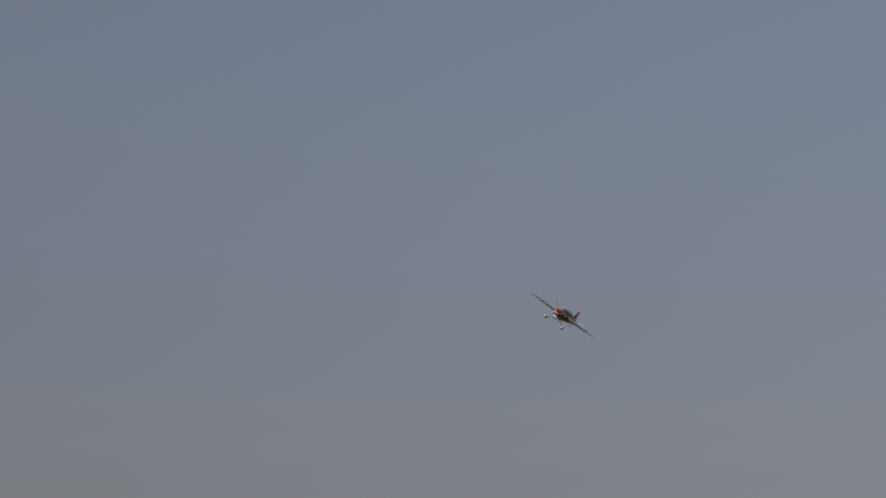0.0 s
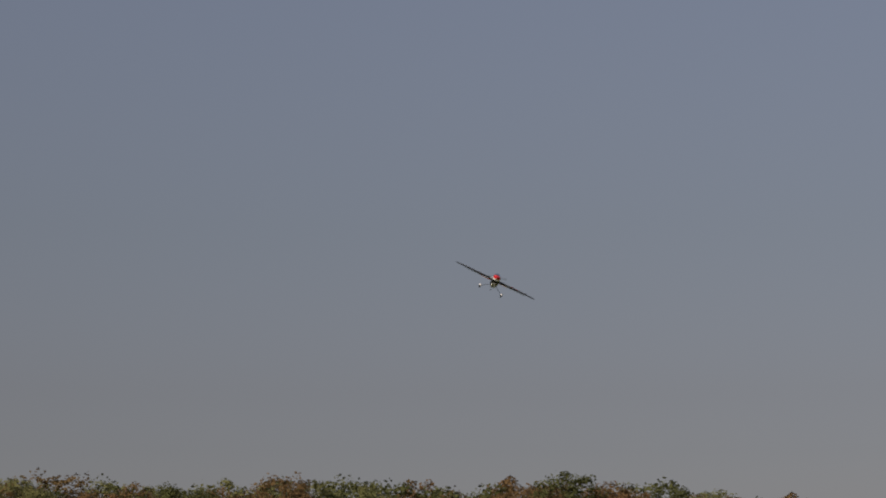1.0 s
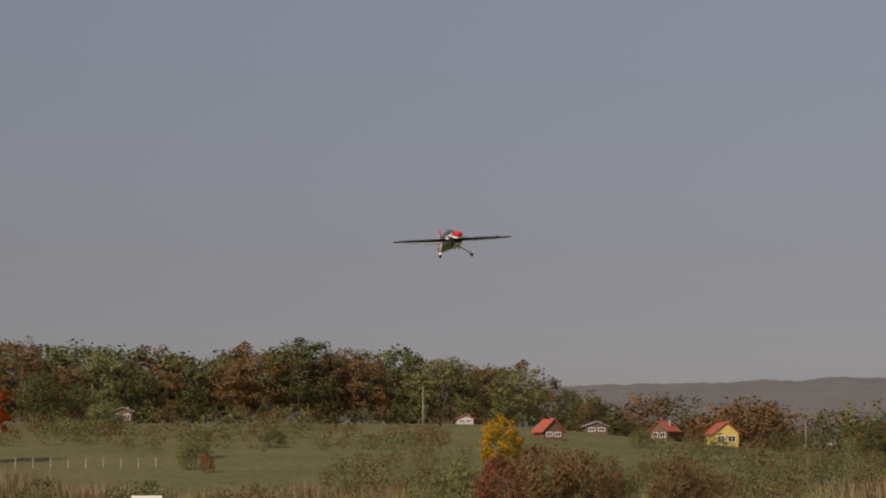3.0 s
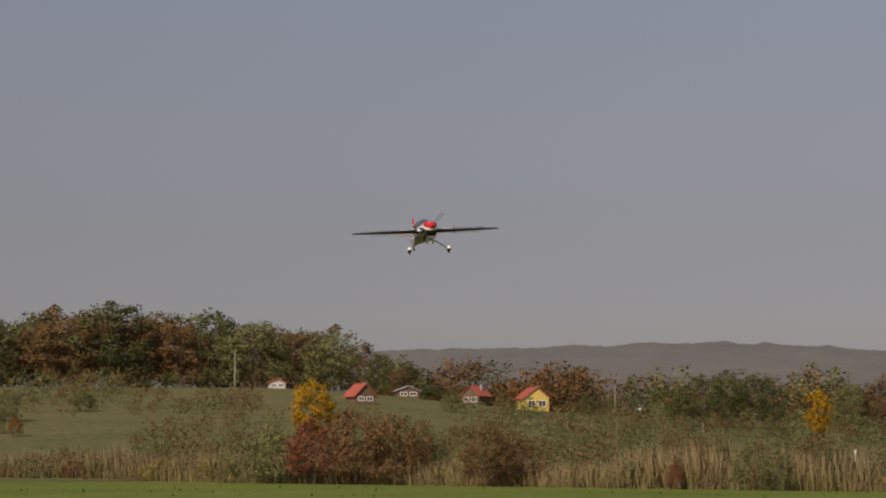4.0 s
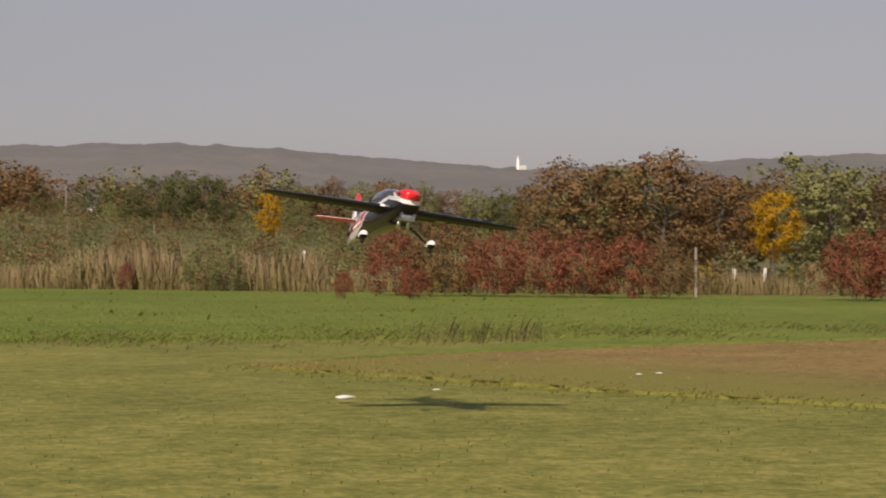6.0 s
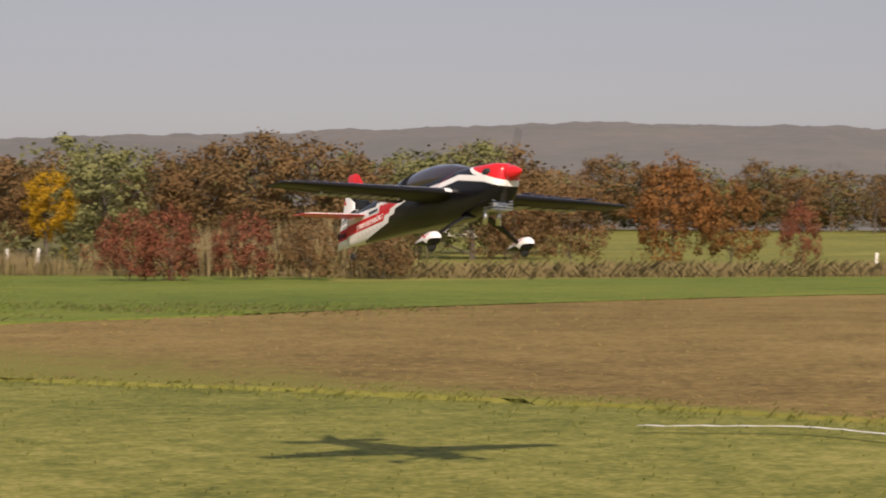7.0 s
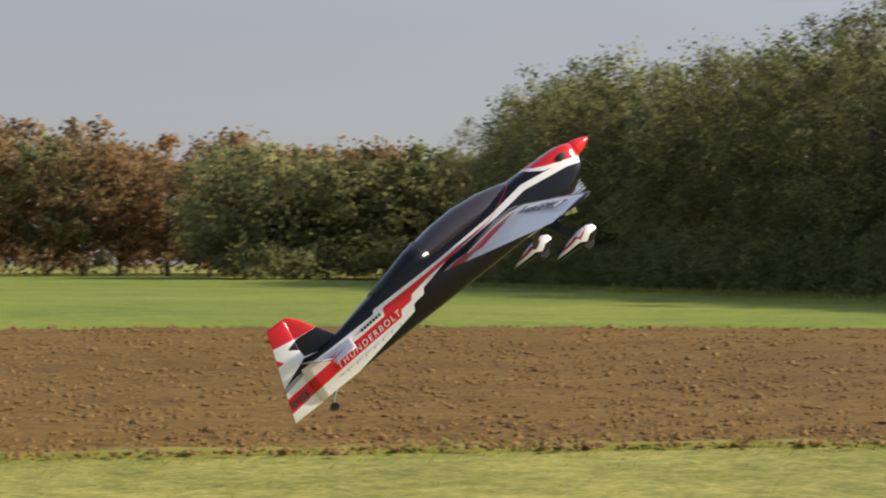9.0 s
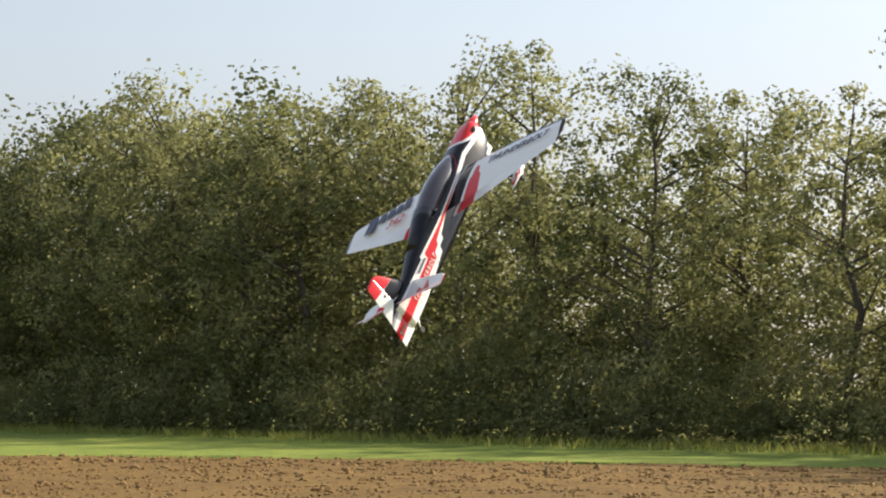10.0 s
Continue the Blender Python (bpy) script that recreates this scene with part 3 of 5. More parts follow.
def grove(name, members, label, category="wood"):
    """Trees that stand behind others and cannot be told apart, as one body of stuff: (form, colour, x, y, height, width share)."""
    tints = sorted({m[1] for m in members})
    shapes, blocks, turned, slots = {}, [], [], []
    for kind, tint, x, y, h, wide in members:
        key = (kind, PICK.randrange(4))
        if key not in shapes:
            shapes[key] = crown_points(kind, seed_of(*key))[:2]
        (v, nrm), t, s = shapes[key], PICK.uniform(0, 6.28), h / 10.0
        c, d = math.cos(t) * s * wide, math.sin(t) * s * wide
        blocks.append(np.stack([x + v[:, 0] * c - v[:, 1] * d, y + v[:, 0] * d + v[:, 1] * c, max(rise(x, y), hill_top(math.degrees(math.atan2(x, y)), math.hypot(x, y))) - 0.05 + v[:, 2] * s], 1))
        e, g = math.cos(t), math.sin(t)
        turned.append(np.stack([nrm[:, 0] * e - nrm[:, 1] * g, nrm[:, 0] * g + nrm[:, 1] * e, nrm[:, 2]], 1))
        slots += [tints.index(tint)] * (len(v) // 4)
    me = leaf_mesh(name, np.concatenate(blocks), np.concatenate(turned), [LEAF[t] for t in tints])
    me.polygons.foreach_set("material_index", slots)
    tagged(new(name, me), label, category, kind="stuff")


def woods():
    rng = random.Random(8)
    # wood on the slope to the north
    behind = []
    for row, r in enumerate((422, 436, 450)):
        az = -19.0
        while az < 4.4 + rng.uniform(-0.3, 0.3):
            x, y = at(az, r + rng.uniform(-4, 4))
            tint = rng.choice(["brown", "olive", "brown", "dark", "brown", "dark"])
            h = (15.0 + 2.6 * noise.noise((az * 0.55, 2.0, 0))) * rng.uniform(0.86, 1.1) - 2.6 * smooth(0, 5, az)
            if row == 0:
                plant(rng.choice(["broad", "tall", "broad"]), tint, x, y, h * rng.uniform(0.8, 1.02), {"brown": "brown-leaved autumn tree of the slope wood", "olive": "olive-green autumn tree of the slope wood",
                      "dark": "dark green tree of the slope wood"}[tint], group="wood on the slope", wide=rng.uniform(1.15, 1.5))
            else:
                behind.append(("mass", tint, x, y, h * 1.04, 1.3))
            az += rng.uniform(0.65, 1.05)
    for az in np.arange(-18, 5, 0.35):
        behind.append(("shrub", rng.choice(["olive", "dark", "brown"]), *at(az, 412 + rng.uniform(-4, 4)), rng.uniform(2.5, 4.5), 0.9))
    grove("slope_wood", behind, "dense mixed autumn wood behind the gardens")
    # scrub, vines and far woods on the slope
    scrub = []
    for _ in range(1300):
        az = rng.uniform(-13, 25)
        r = 172 + 190 * rng.random()
        x, y = at(az, r)
        if noise.noise((x * 0.02, y * 0.02, 4.0)) > -0.2 + 0.22 * smooth(6, -6, az) * (1 if r < 300 else 0.4):
            scrub.append(("shrub", rng.choice(["brown", "olive", "brown", "dark", "olive"]), x, y, rng.uniform(1.2, 3.0) * (1.0 + 0.4 * smooth(260, 380, r)), 1.1))
    grove("scrub", scrub, "brown and olive scrub on the garden slope", "scrub")
    far = []
    for _ in range(330):
        az = rng.uniform(4.2, 30)
        x, y = at(az, 430 + 620 * rng.random() ** 1.3)
        far.append(("puff", rng.choice(["brown", "olive", "brown", "dark", "rust"]), x, y, rng.uniform(7, 12), 1.6))
    grove("hill_wood", far, "brown autumn woods beyond the cottages")
    for az, r, h, tint in ((5.2, 440, 9, "dark"), (5.7, 430, 6.5, "brown"), (6.1, 445, 5, "olive"), (6.6, 450, 4.5, "dark"), (-11.2, 300, 9.5, "dark"), (-10.4, 330, 9, "dark"), (-7.6, 345, 9, "dark"),
                           (-6.7, 350, 7, "dark"), (-1.95, 300, 2.6, "dark"), (-3.9, 280, 4, "olive"), (-6.1, 330, 5, "olive"), (7.0, 330, 3, "olive"), (10.3, 380, 3.5, "dark"), (10.8, 385, 3, "dark")):
        plant("broad" if h > 5 else "bush", tint, *at(az, r), h, "green tree among the hillside gardens", group="garden trees")
    # trees beyond the reeds
    for az, r, h, tint, kind in ((12.6, 320, 6.2, "dark", "tall"), (13.1, 325, 7.6, "dark", "tall"), (13.7, 320, 8.2, "dark", "broad"), (14.3, 322, 7.8, "dark", "tall"), (14.8, 330, 7.4, "dark", "tall"),
                                 (11.6, 335, 4.6, "dark", "tall"), (16.6, 330, 7, "olive", "broad"), (17.4, 335, 8.5, "brown", "broad"), (18.2, 330, 8.2, "olive", "broad"), (18.9, 335, 9, "brown", "broad"),
                                 (19.6, 330, 8.6, "olive", "broad"), (20.3, 335, 8, "brown", "broad"), (21.0, 325, 8.2, "olive", "broad"), (21.7, 325, 7.8, "dark", "broad"), (22.4, 320, 9, "brown", "broad"),
                                 (22.9, 215, 7.5, "olive", "broad")):
        plant(kind, tint, *at(az, r), h, "mixed autumn tree beyond the reed bed", group="trees beyond the reeds")
    az, behind = 23.4, []
    while az < 40:
        x, y = at(az, 192 + rng.uniform(-5, 5))
        plant("broad", rng.choice(["olive", "brown", "olive", "brown"]), x, y, rng.uniform(8.4, 10.8), "large brown-green oak by the lane", group="oaks by the lane", wide=1.2)
        behind.append(("mass", rng.choice(["olive", "brown", "dark"]), *at(az + 0.5, 218 + rng.uniform(-6, 6)), rng.uniform(8.4, 11), 1.5))
        behind.append(("shrub", rng.choice(["olive", "brown", "dark"]), *at(az + 0.3, 184 + rng.uniform(-4, 4)), rng.uniform(2, 3.4), 0.9))
        az += rng.uniform(1.0, 1.5)
    grove("lane_wood", behind, "brown-green wood behind the lane oaks")
    # far belt behind the eastern fields
    az, far_belt = 39.0, []
    while az < 92:
        x, y = at(az, 345 + rng.uniform(-14, 14) + 0.9 * (az - 39))
        h = rng.uniform(8.5, 12) * (1.0 - 0.25 * smooth(60, 80, az))
        plant(rng.choice(["tall", "broad", "bare"]), rng.choice(["olive", "brown", "dark", "brown"]), x, y, h, "hazy autumn tree in the far field belt", group="far field belt", wide=1.25)
        far_belt.append(("mass", rng.choice(["olive", "brown", "dark", "brown"]), *at(az + 0.4, 385 + rng.uniform(-14, 14) + 0.9 * (az - 39)), h * 0.95, 1.7))
        far_belt.append(("shrub", rng.choice(["olive", "brown", "brown"]), *at(az + 0.2, 338 + 0.9 * (az - 39)), rng.uniform(2, 3.5), 1.1))
        az += rng.uniform(0.75, 1.15)
    for k in range(150):
        az = 38.5 + 54.0 * k / 150
        far_belt.append(("puff", rng.choice(["olive", "brown", "dark", "brown", "rust"]), *at(az, 366 + rng.uniform(-10, 10) + 0.9 * (az - 39)), rng.uniform(7.5, 11.5) * (1.0 - 0.25 * smooth(60, 80, az)), 1.4))
    grove("field_belt", far_belt, "hazy brown wood in the far field belt")
    # single trees and bushes along the eastern verge
    for kind, tint, az, r, h, wide, label in (
            ("bush", "brown", 39.6, 150, 5.2, 0.8, "brown thicket by the field"), ("bush", "brown", 41.0, 152, 6.0, 0.8, "brown thicket by the field"), ("single", "orange", 39.4, 190, 6.6, 0.8, "orange-yellow autumn tree by the field"),
            ("bush", "rust", 43.5, 150, 7.2, 0.72, "rusty orange oak beside the field"), ("bush", "rust", 44.9, 152, 5.8, 0.75, "rusty orange oak beside the field"),
            ("bush", "crimson", 46.6, 150, 4.3, 0.55, "dark red bush beside the field"), ("single", "yellow", 49.95, 150, 6.3, 0.95, "bright yellow maple with a bare lower trunk"),
            ("column", "olive", 55.5, 116, 4.6, 1.6, "green-brown tree beside the field"), ("column", "lemon", 56.6, 115, 5.7, 1.3, "yellow-green birch by the meadow"),
            ("single", "yellow", 58.8, 170, 5.0, 0.7, "small orange autumn tree by the field"), ("column", "lemon", 61.5, 115, 6.2, 1.2, "yellow-green poplar by the meadow"), ("column", "lemon", 62.7, 116, 6.5, 1.15, "yellow-green poplar by the meadow"),
            ("column", "olive", 64.4, 116, 6.8, 1.2, "olive poplar by the meadow"), ("column", "lemon", 65.5, 115, 6.8, 1.1, "yellow-green poplar by the meadow"), ("broad", "lemon", 67.1, 115, 6.3, 0.9, "wide yellow-green tree by the meadow"),
            ("bush", "rust", 69.8, 116, 3.4, 0.65, "rust-brown bush by the meadow"), ("column", "olive", 72.9, 120, 5.9, 1.3, "olive poplar by the meadow"), ("column", "lemon", 74.4, 121, 5.0, 1.2, "yellow-green tree by the meadow"),
            ("column", "rust", 75.9, 121, 4.8, 1.3, "rusty tree by the meadow"), ("column", "olive", 77.0, 122, 6.4, 1.4, "olive poplar by the meadow"), ("column", "olive", 78.2, 122, 5.8, 1.1, "olive poplar by the meadow"),
            ("column", "olive", 79.1, 124, 6.2, 1.2, "olive poplar by the meadow"), ("column", "yellow", 80.0, 123, 6.2, 1.1, "golden yellow birch by the meadow"), ("column", "yellow", 81.5, 124, 5.7, 1.25, "golden yellow birch by the meadow"),
            ("tall", "dark", 87.2, 178, 6.4, 1.3, "dark green tree behind the thicket"), ("tall", "dark", 89.2, 180, 6.0, 1.3, "dark green tree behind the thicket"), ("tall", "olive", 90.4, 182, 5.4, 1.2, "green tree behind the thicket"),
            ("bush", "rust", 93.1, 200, 4.2, 0.6, "orange-brown bush at the wood's edge"), ("single", "yellow", 15.9, 250, 7.2, 0.62, "yellow autumn tree beyond the reeds"),
            ("single", "yellow", 28.25, 150, 6.4, 0.9, "bright yellow tree with a bare trunk by the lane"), ("single", "orange", -9.0, 270, 9.2, 0.95, "flame-orange maple in the gardens"),
            ("single", "yellow", 3.55, 215, 7.6, 1.0, "golden yellow maple behind the bushes"), ("bush", "olive", -4.1, 260, 3.2, 0.7, "yellowing shrub on the slope"),
            ("bush", "rust", -3.6, 255, 2.4, 0.6, "rusty shrub on the slope")):
        plant(kind, tint, *at(az, r), h, label, wide=wide, name="bush" if kind == "bush" else "tree", category="bush" if kind == "bush" else "tree")
    az = 70.5
    while az < 92:
        x, y = at(az, 150 + (az - 70) * 1.4 + rng.uniform(-6, 6))
        plant("bush", rng.choice(["brown", "brown", "olive", "rust"]), x, y, rng.uniform(2.8, 4.6), "brown autumn thicket behind the meadow", name="bush", category="bush", group="eastern thicket", wide=0.8)
        az += rng.uniform(1.0, 1.7)
    # hedge in the reeds
    for az, r, h, wide, tint in ((1.9, 158, 3.2, 0.8, "olive"), (2.7, 156, 4.0, 0.75, "olive"), (3.6, 154, 4.4, 0.7, "crimson"), (4.6, 152, 4.9, 0.75, "brown"), (5.6, 150, 4.6, 0.75, "brown"), (6.3, 152, 3.4, 0.8, "olive"),
                                 (7.8, 140, 4.0, 0.6, "brown"), (8.4, 142, 3.4, 0.7, "brown"), (14.2, 122, 2.6, 0.6, "olive"), (14.9, 121, 2.3, 0.6, "olive"), (19.0, 104, 3.2, 0.6, "crimson"), (20.2, 103, 3.7, 0.65, "brown"),
                                 (21.4, 101, 2.9, 0.65, "crimson"), (22.5, 100, 3.0, 0.7, "crimson"), (23.6, 98, 2.9, 0.7, "crimson"), (24.8, 97, 2.8, 0.7, "crimson"), (25.7, 96, 2.5, 0.6, "brown"),
                                 (30.2, 92, 2.9, 0.65, "crimson"), (31.2, 92, 3.1, 0.6, "crimson"), (33.0, 95, 2.9, 0.7, "crimson"), (34.6, 95, 2.7, 0.7, "brown"), (36.4, 98, 3.0, 0.7, "brown"), (19.4, 95, 1.5, 0.7, "crimson"),
                                 (17.7, 98, 1.3, 0.5, "crimson"), (12.4, 128, 1.6, 0.4, "crimson")):
        plant("bush", tint, *at(az, r), h, {"crimson": "deep red autumn bush in the reeds", "orange": "small scarlet bush in the reeds"}.get(tint, "brown-green bush in the reeds"), name="bush", category="bush", group="bushes in the reeds", wide=wide * 1.25)
    brush = []
    for _ in range(290):
        k = rng.random()
        x, y = -42 + 104 * k, float(np.interp(k, [0, 0.35, 0.6, 0.75, 1], [190, 180, 141, 112, 82]))
        d = rng.uniform(1, 11)
        brush.append(("shrub", rng.choice(["brown", "olive", "olive", "lemon", "lemon", "crimson"]), x + d * 0.3, y + d - 2.0, rng.uniform(0.8, 2.0), rng.uniform(0.8, 1.6)))
    grove("brush", brush, "low brown and green brush among the reeds", "scrub")
    # brown wood to the south-east
    az, behind = 92.3, []
    while az < 128.5:
        full = 10.4 + 8.6 * smooth(101, 106, az) - 4.4 * smooth(113, 127, az)
        for row, (r, k) in enumerate(((226, 0.84), (246, 0.98), (268, 1.1))):
            x, y = at(az + rng.uniform(-0.4, 0.4), r + rng.uniform(-5, 5))
            tint = rng.choice(["brown", "brown", "rust", "olive"] if az > 103 else ["olive", "brown", "dark", "brown"])
            h = full * k * rng.uniform(0.9, 1.06)
            if row == 0:
                plant(rng.choice(["broad", "tall"]), tint, x, y, h, "russet autumn tree of the field wood", group="russet wood", wide=1.15)
            else:
                behind.append(("mass", tint, x, y, h, 1.2))
        behind.append(("shrub", rng.choice(["brown", "olive", "rust"]), *at(az, 219 + rng.uniform(-3, 3)), rng.uniform(2.2, 4.0), 0.9))
        behind.append(("shrub", rng.choice(["brown", "olive", "rust"]), *at(az + 0.6, 219 + rng.uniform(-3, 3)), rng.uniform(2.2, 4.0), 0.9))
        az += rng.uniform(0.95, 1.35)
    for k in range(34):
        az = 125.0 + 6.0 * k / 34
        behind.append(("mass", rng.choice(["olive", "brown", "dark", "olive"]), *at(az, 196 + rng.uniform(-9, 9)), rng.uniform(9.5, 11.8), 1.2))
        behind.append(("shrub", rng.choice(["olive", "dark"]), *at(az, 182 + rng.uniform(-2, 2)), rng.uniform(2.5, 4), 0.9))
    grove("russet_wood", behind, "dense russet autumn wood at the field's end")
    # dark wood to the south
    line = along([(132, -122), (112, -98), (78, -86), (50, -74), (25, -63), (0, -54), (-24, -46)], 50)
    behind = []
    for row in range(4):
        for x, y in line:
            az = math.degrees(math.atan2(x, y))
            # the wood's edge runs in bays and points
            bay = 4.5 * noise.noise((az * 0.21, 1.0, 6.0)) * smooth(136, 148, az)
            px, py = x + rng.uniform(-1, 1) + row * 1.7 - bay * 0.4, y - 1.2 - row * 3.6 + rng.uniform(-1, 1) + bay
            # leaf colour by azimuth paints the wood's shaded left and sunlit right
            tint = rng.choice(["dark", "dark", "olive"] if az < 136 else ["dark", "dark", "dark", "olive"] if az < 153 else ["olive", "olive", "dark", "olive"] if row < 2 else ["olive", "olive", "dark"])
            h = rng.uniform(10.6, 13.2) * (0.9 + 0.05 * row * smooth(154, 148, az) - 0.06 * row * smooth(152, 158, az)) * (1.04 if rng.random() < 0.15 else 1.0) * (1.17 - 0.02 * smooth(137, 143, az) - 0.03 * smooth(146, 150, az) - 0.14 * smooth(153, 163, az))
            if row == 0:
                plant("wood", tint, px, py, h, "dense green tree at the wood's shaded edge", group="dark wood", wide=1.1)
            elif row == 3:
                plant("bare", tint, px, py, rng.uniform(9.9, 11.3) * (1.08 - 0.06 * smooth(146, 150, az) - 0.14 * smooth(153, 163, az)), "thin half-bare tree rising behind the wood's edge", group="dark wood", wide=1.1)
            else:
                if az < 170:
                    behind.append(("thick", tint, px, py, h, 1.1))
                if row == 2 and 147 < az < 172:
                    behind.append(("thick", tint, px + 2.0, py - 4.0, h * 0.72, 1.4))
                if row == 1:
                    behind.append(("thick", tint, px - 2.0, py + 4.6, rng.uniform(3.4, 6.0), 1.3))
                    behind.append(("thick", tint, px - 0.6, py + 5.0, rng.uniform(2.2, 4.2), 1.5))
    for x, y in along([(128, -116), (110, -95), (78, -83), (50, -71), (25, -60), (0, -51)], 260):
        behind.append(("low", rng.choice(["dark", "olive", "olive"]), x + rng.uniform(-1, 1), y + rng.uniform(-1, 0.8), rng.uniform(1.4, 3.6), 0.8))
    for x, y in along([(128, -115), (110, -94), (78, -82), (50, -70), (25, -59), (0, -50)], 320):
        behind.append(("shrub", rng.choice(["dark", "olive", "dark"]), x + rng.uniform(-1, 1), y + rng.uniform(-2.5, 0.6), rng.uniform(0.7, 1.3), 1.7))
    grove("dark_wood", behind, "dense dark undergrowth and trunks of the southern wood")


# ---- hills and village far off ----
def ridge(az):
    return float(np.interp(az, [-30, 5, 12, 16, 18, 22, 30, 41, 47, 50.5, 54.6, 62, 68, 82, 88, 95, 110, 140], [2.1, 2.5, 2.68, 2.6, 2.38, 2.12, 2.4, 2.74, 2.66, 2.36, 1.93, 1.7, 1.58, 1.2, 1.02, 0.8, 0.5, 0.3]))


def hill_top(az, r):
    return (1.6 + 2200 * math.tan(radians(ridge(az)))) * smooth(700, 2200, r)


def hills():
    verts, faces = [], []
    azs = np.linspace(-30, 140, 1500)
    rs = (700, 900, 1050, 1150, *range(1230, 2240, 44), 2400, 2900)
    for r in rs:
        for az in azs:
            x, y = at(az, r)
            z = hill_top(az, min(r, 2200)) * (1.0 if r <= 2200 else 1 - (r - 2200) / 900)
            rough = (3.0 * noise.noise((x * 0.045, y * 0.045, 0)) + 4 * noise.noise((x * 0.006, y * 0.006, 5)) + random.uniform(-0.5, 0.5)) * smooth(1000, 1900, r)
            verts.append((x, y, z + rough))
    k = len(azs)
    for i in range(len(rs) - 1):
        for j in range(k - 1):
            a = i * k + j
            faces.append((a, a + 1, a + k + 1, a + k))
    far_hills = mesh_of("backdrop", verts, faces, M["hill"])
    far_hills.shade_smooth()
    tagged(new("backdrop", far_hills), "distant wooded hills along the skyline, haze in their colour", "hills", kind="structure")


def gable(name, x, y, z, turn, w, d, h, roof_h, wall, roof, label, windows=2):
    """A small house: walls, a gabled roof with overhang, framed windows and a door."""
    top = new(name)
    bm = bmesh.new()
    box(bm, 0, 0, h / 2 - 0.4, w, d, h + 0.8)
    vs = [bm.verts.new(p) for p in ((-w / 2, -d / 2, h), (w / 2, -d / 2, h), (0, -d / 2, h + roof_h), (-w / 2, d / 2, h), (w / 2, d / 2, h), (0, d / 2, h + roof_h))]
    bm.faces.new((vs[0], vs[1], vs[2])), bm.faces.new((vs[3], vs[5], vs[4]))
    part("wall", bm, wall, top)
    bm = bmesh.new()
    o, t = 0.35, 0.14
    for sgn in (-1, 1):
        run = [(0, h + roof_h + t), (sgn * (w / 2 + o), h - o * roof_h / (w / 2) + t), (sgn * (w / 2 + o), h - o * roof_h / (w / 2)), (0, h + roof_h)]
        rings(bm, [[(a, e, b) for a, b in run] for e in (-d / 2 - o, d / 2 + o)])
    part("roof", bm, roof, top)
    for i in range(windows):
        cx = (i - (windows - 1) / 2) * w / (windows + 0.3)
        win = new("window")
        win.parent = top
        bm = bmesh.new()
        box(bm, cx, -d / 2 - 0.02, h * 0.55, w / (windows + 1.4), 0.06, h * 0.45)
        part("pane", bm, M["pane"], win)
        bm = bmesh.new()
        ww, hh = w / (windows + 1.4), h * 0.45
        for dx, dz, sx, sz in ((-ww / 2, 0, 0.1, hh + 0.1), (ww / 2, 0, 0.1, hh + 0.1), (0, -hh / 2, ww + 0.1, 0.1), (0, hh / 2, ww + 0.1, 0.1), (0, 0, 0.06, hh)):
            box(bm, cx + dx, -d / 2 - 0.05, h * 0.55 + dz, sx, 0.08, sz)
        part("frame", bm, M["white_paint"], win)
    bm = bmesh.new()
    box(bm, w * 0.25, d * 0.1, h + roof_h * 0.75, 0.4, 0.4, roof_h * 0.9)
    part("chimney", bm, M["roof_grey"], top)
    top.matrix_basis = pose(x, y, z, 0, 0, turn)
    return tagged(top, label, "house")


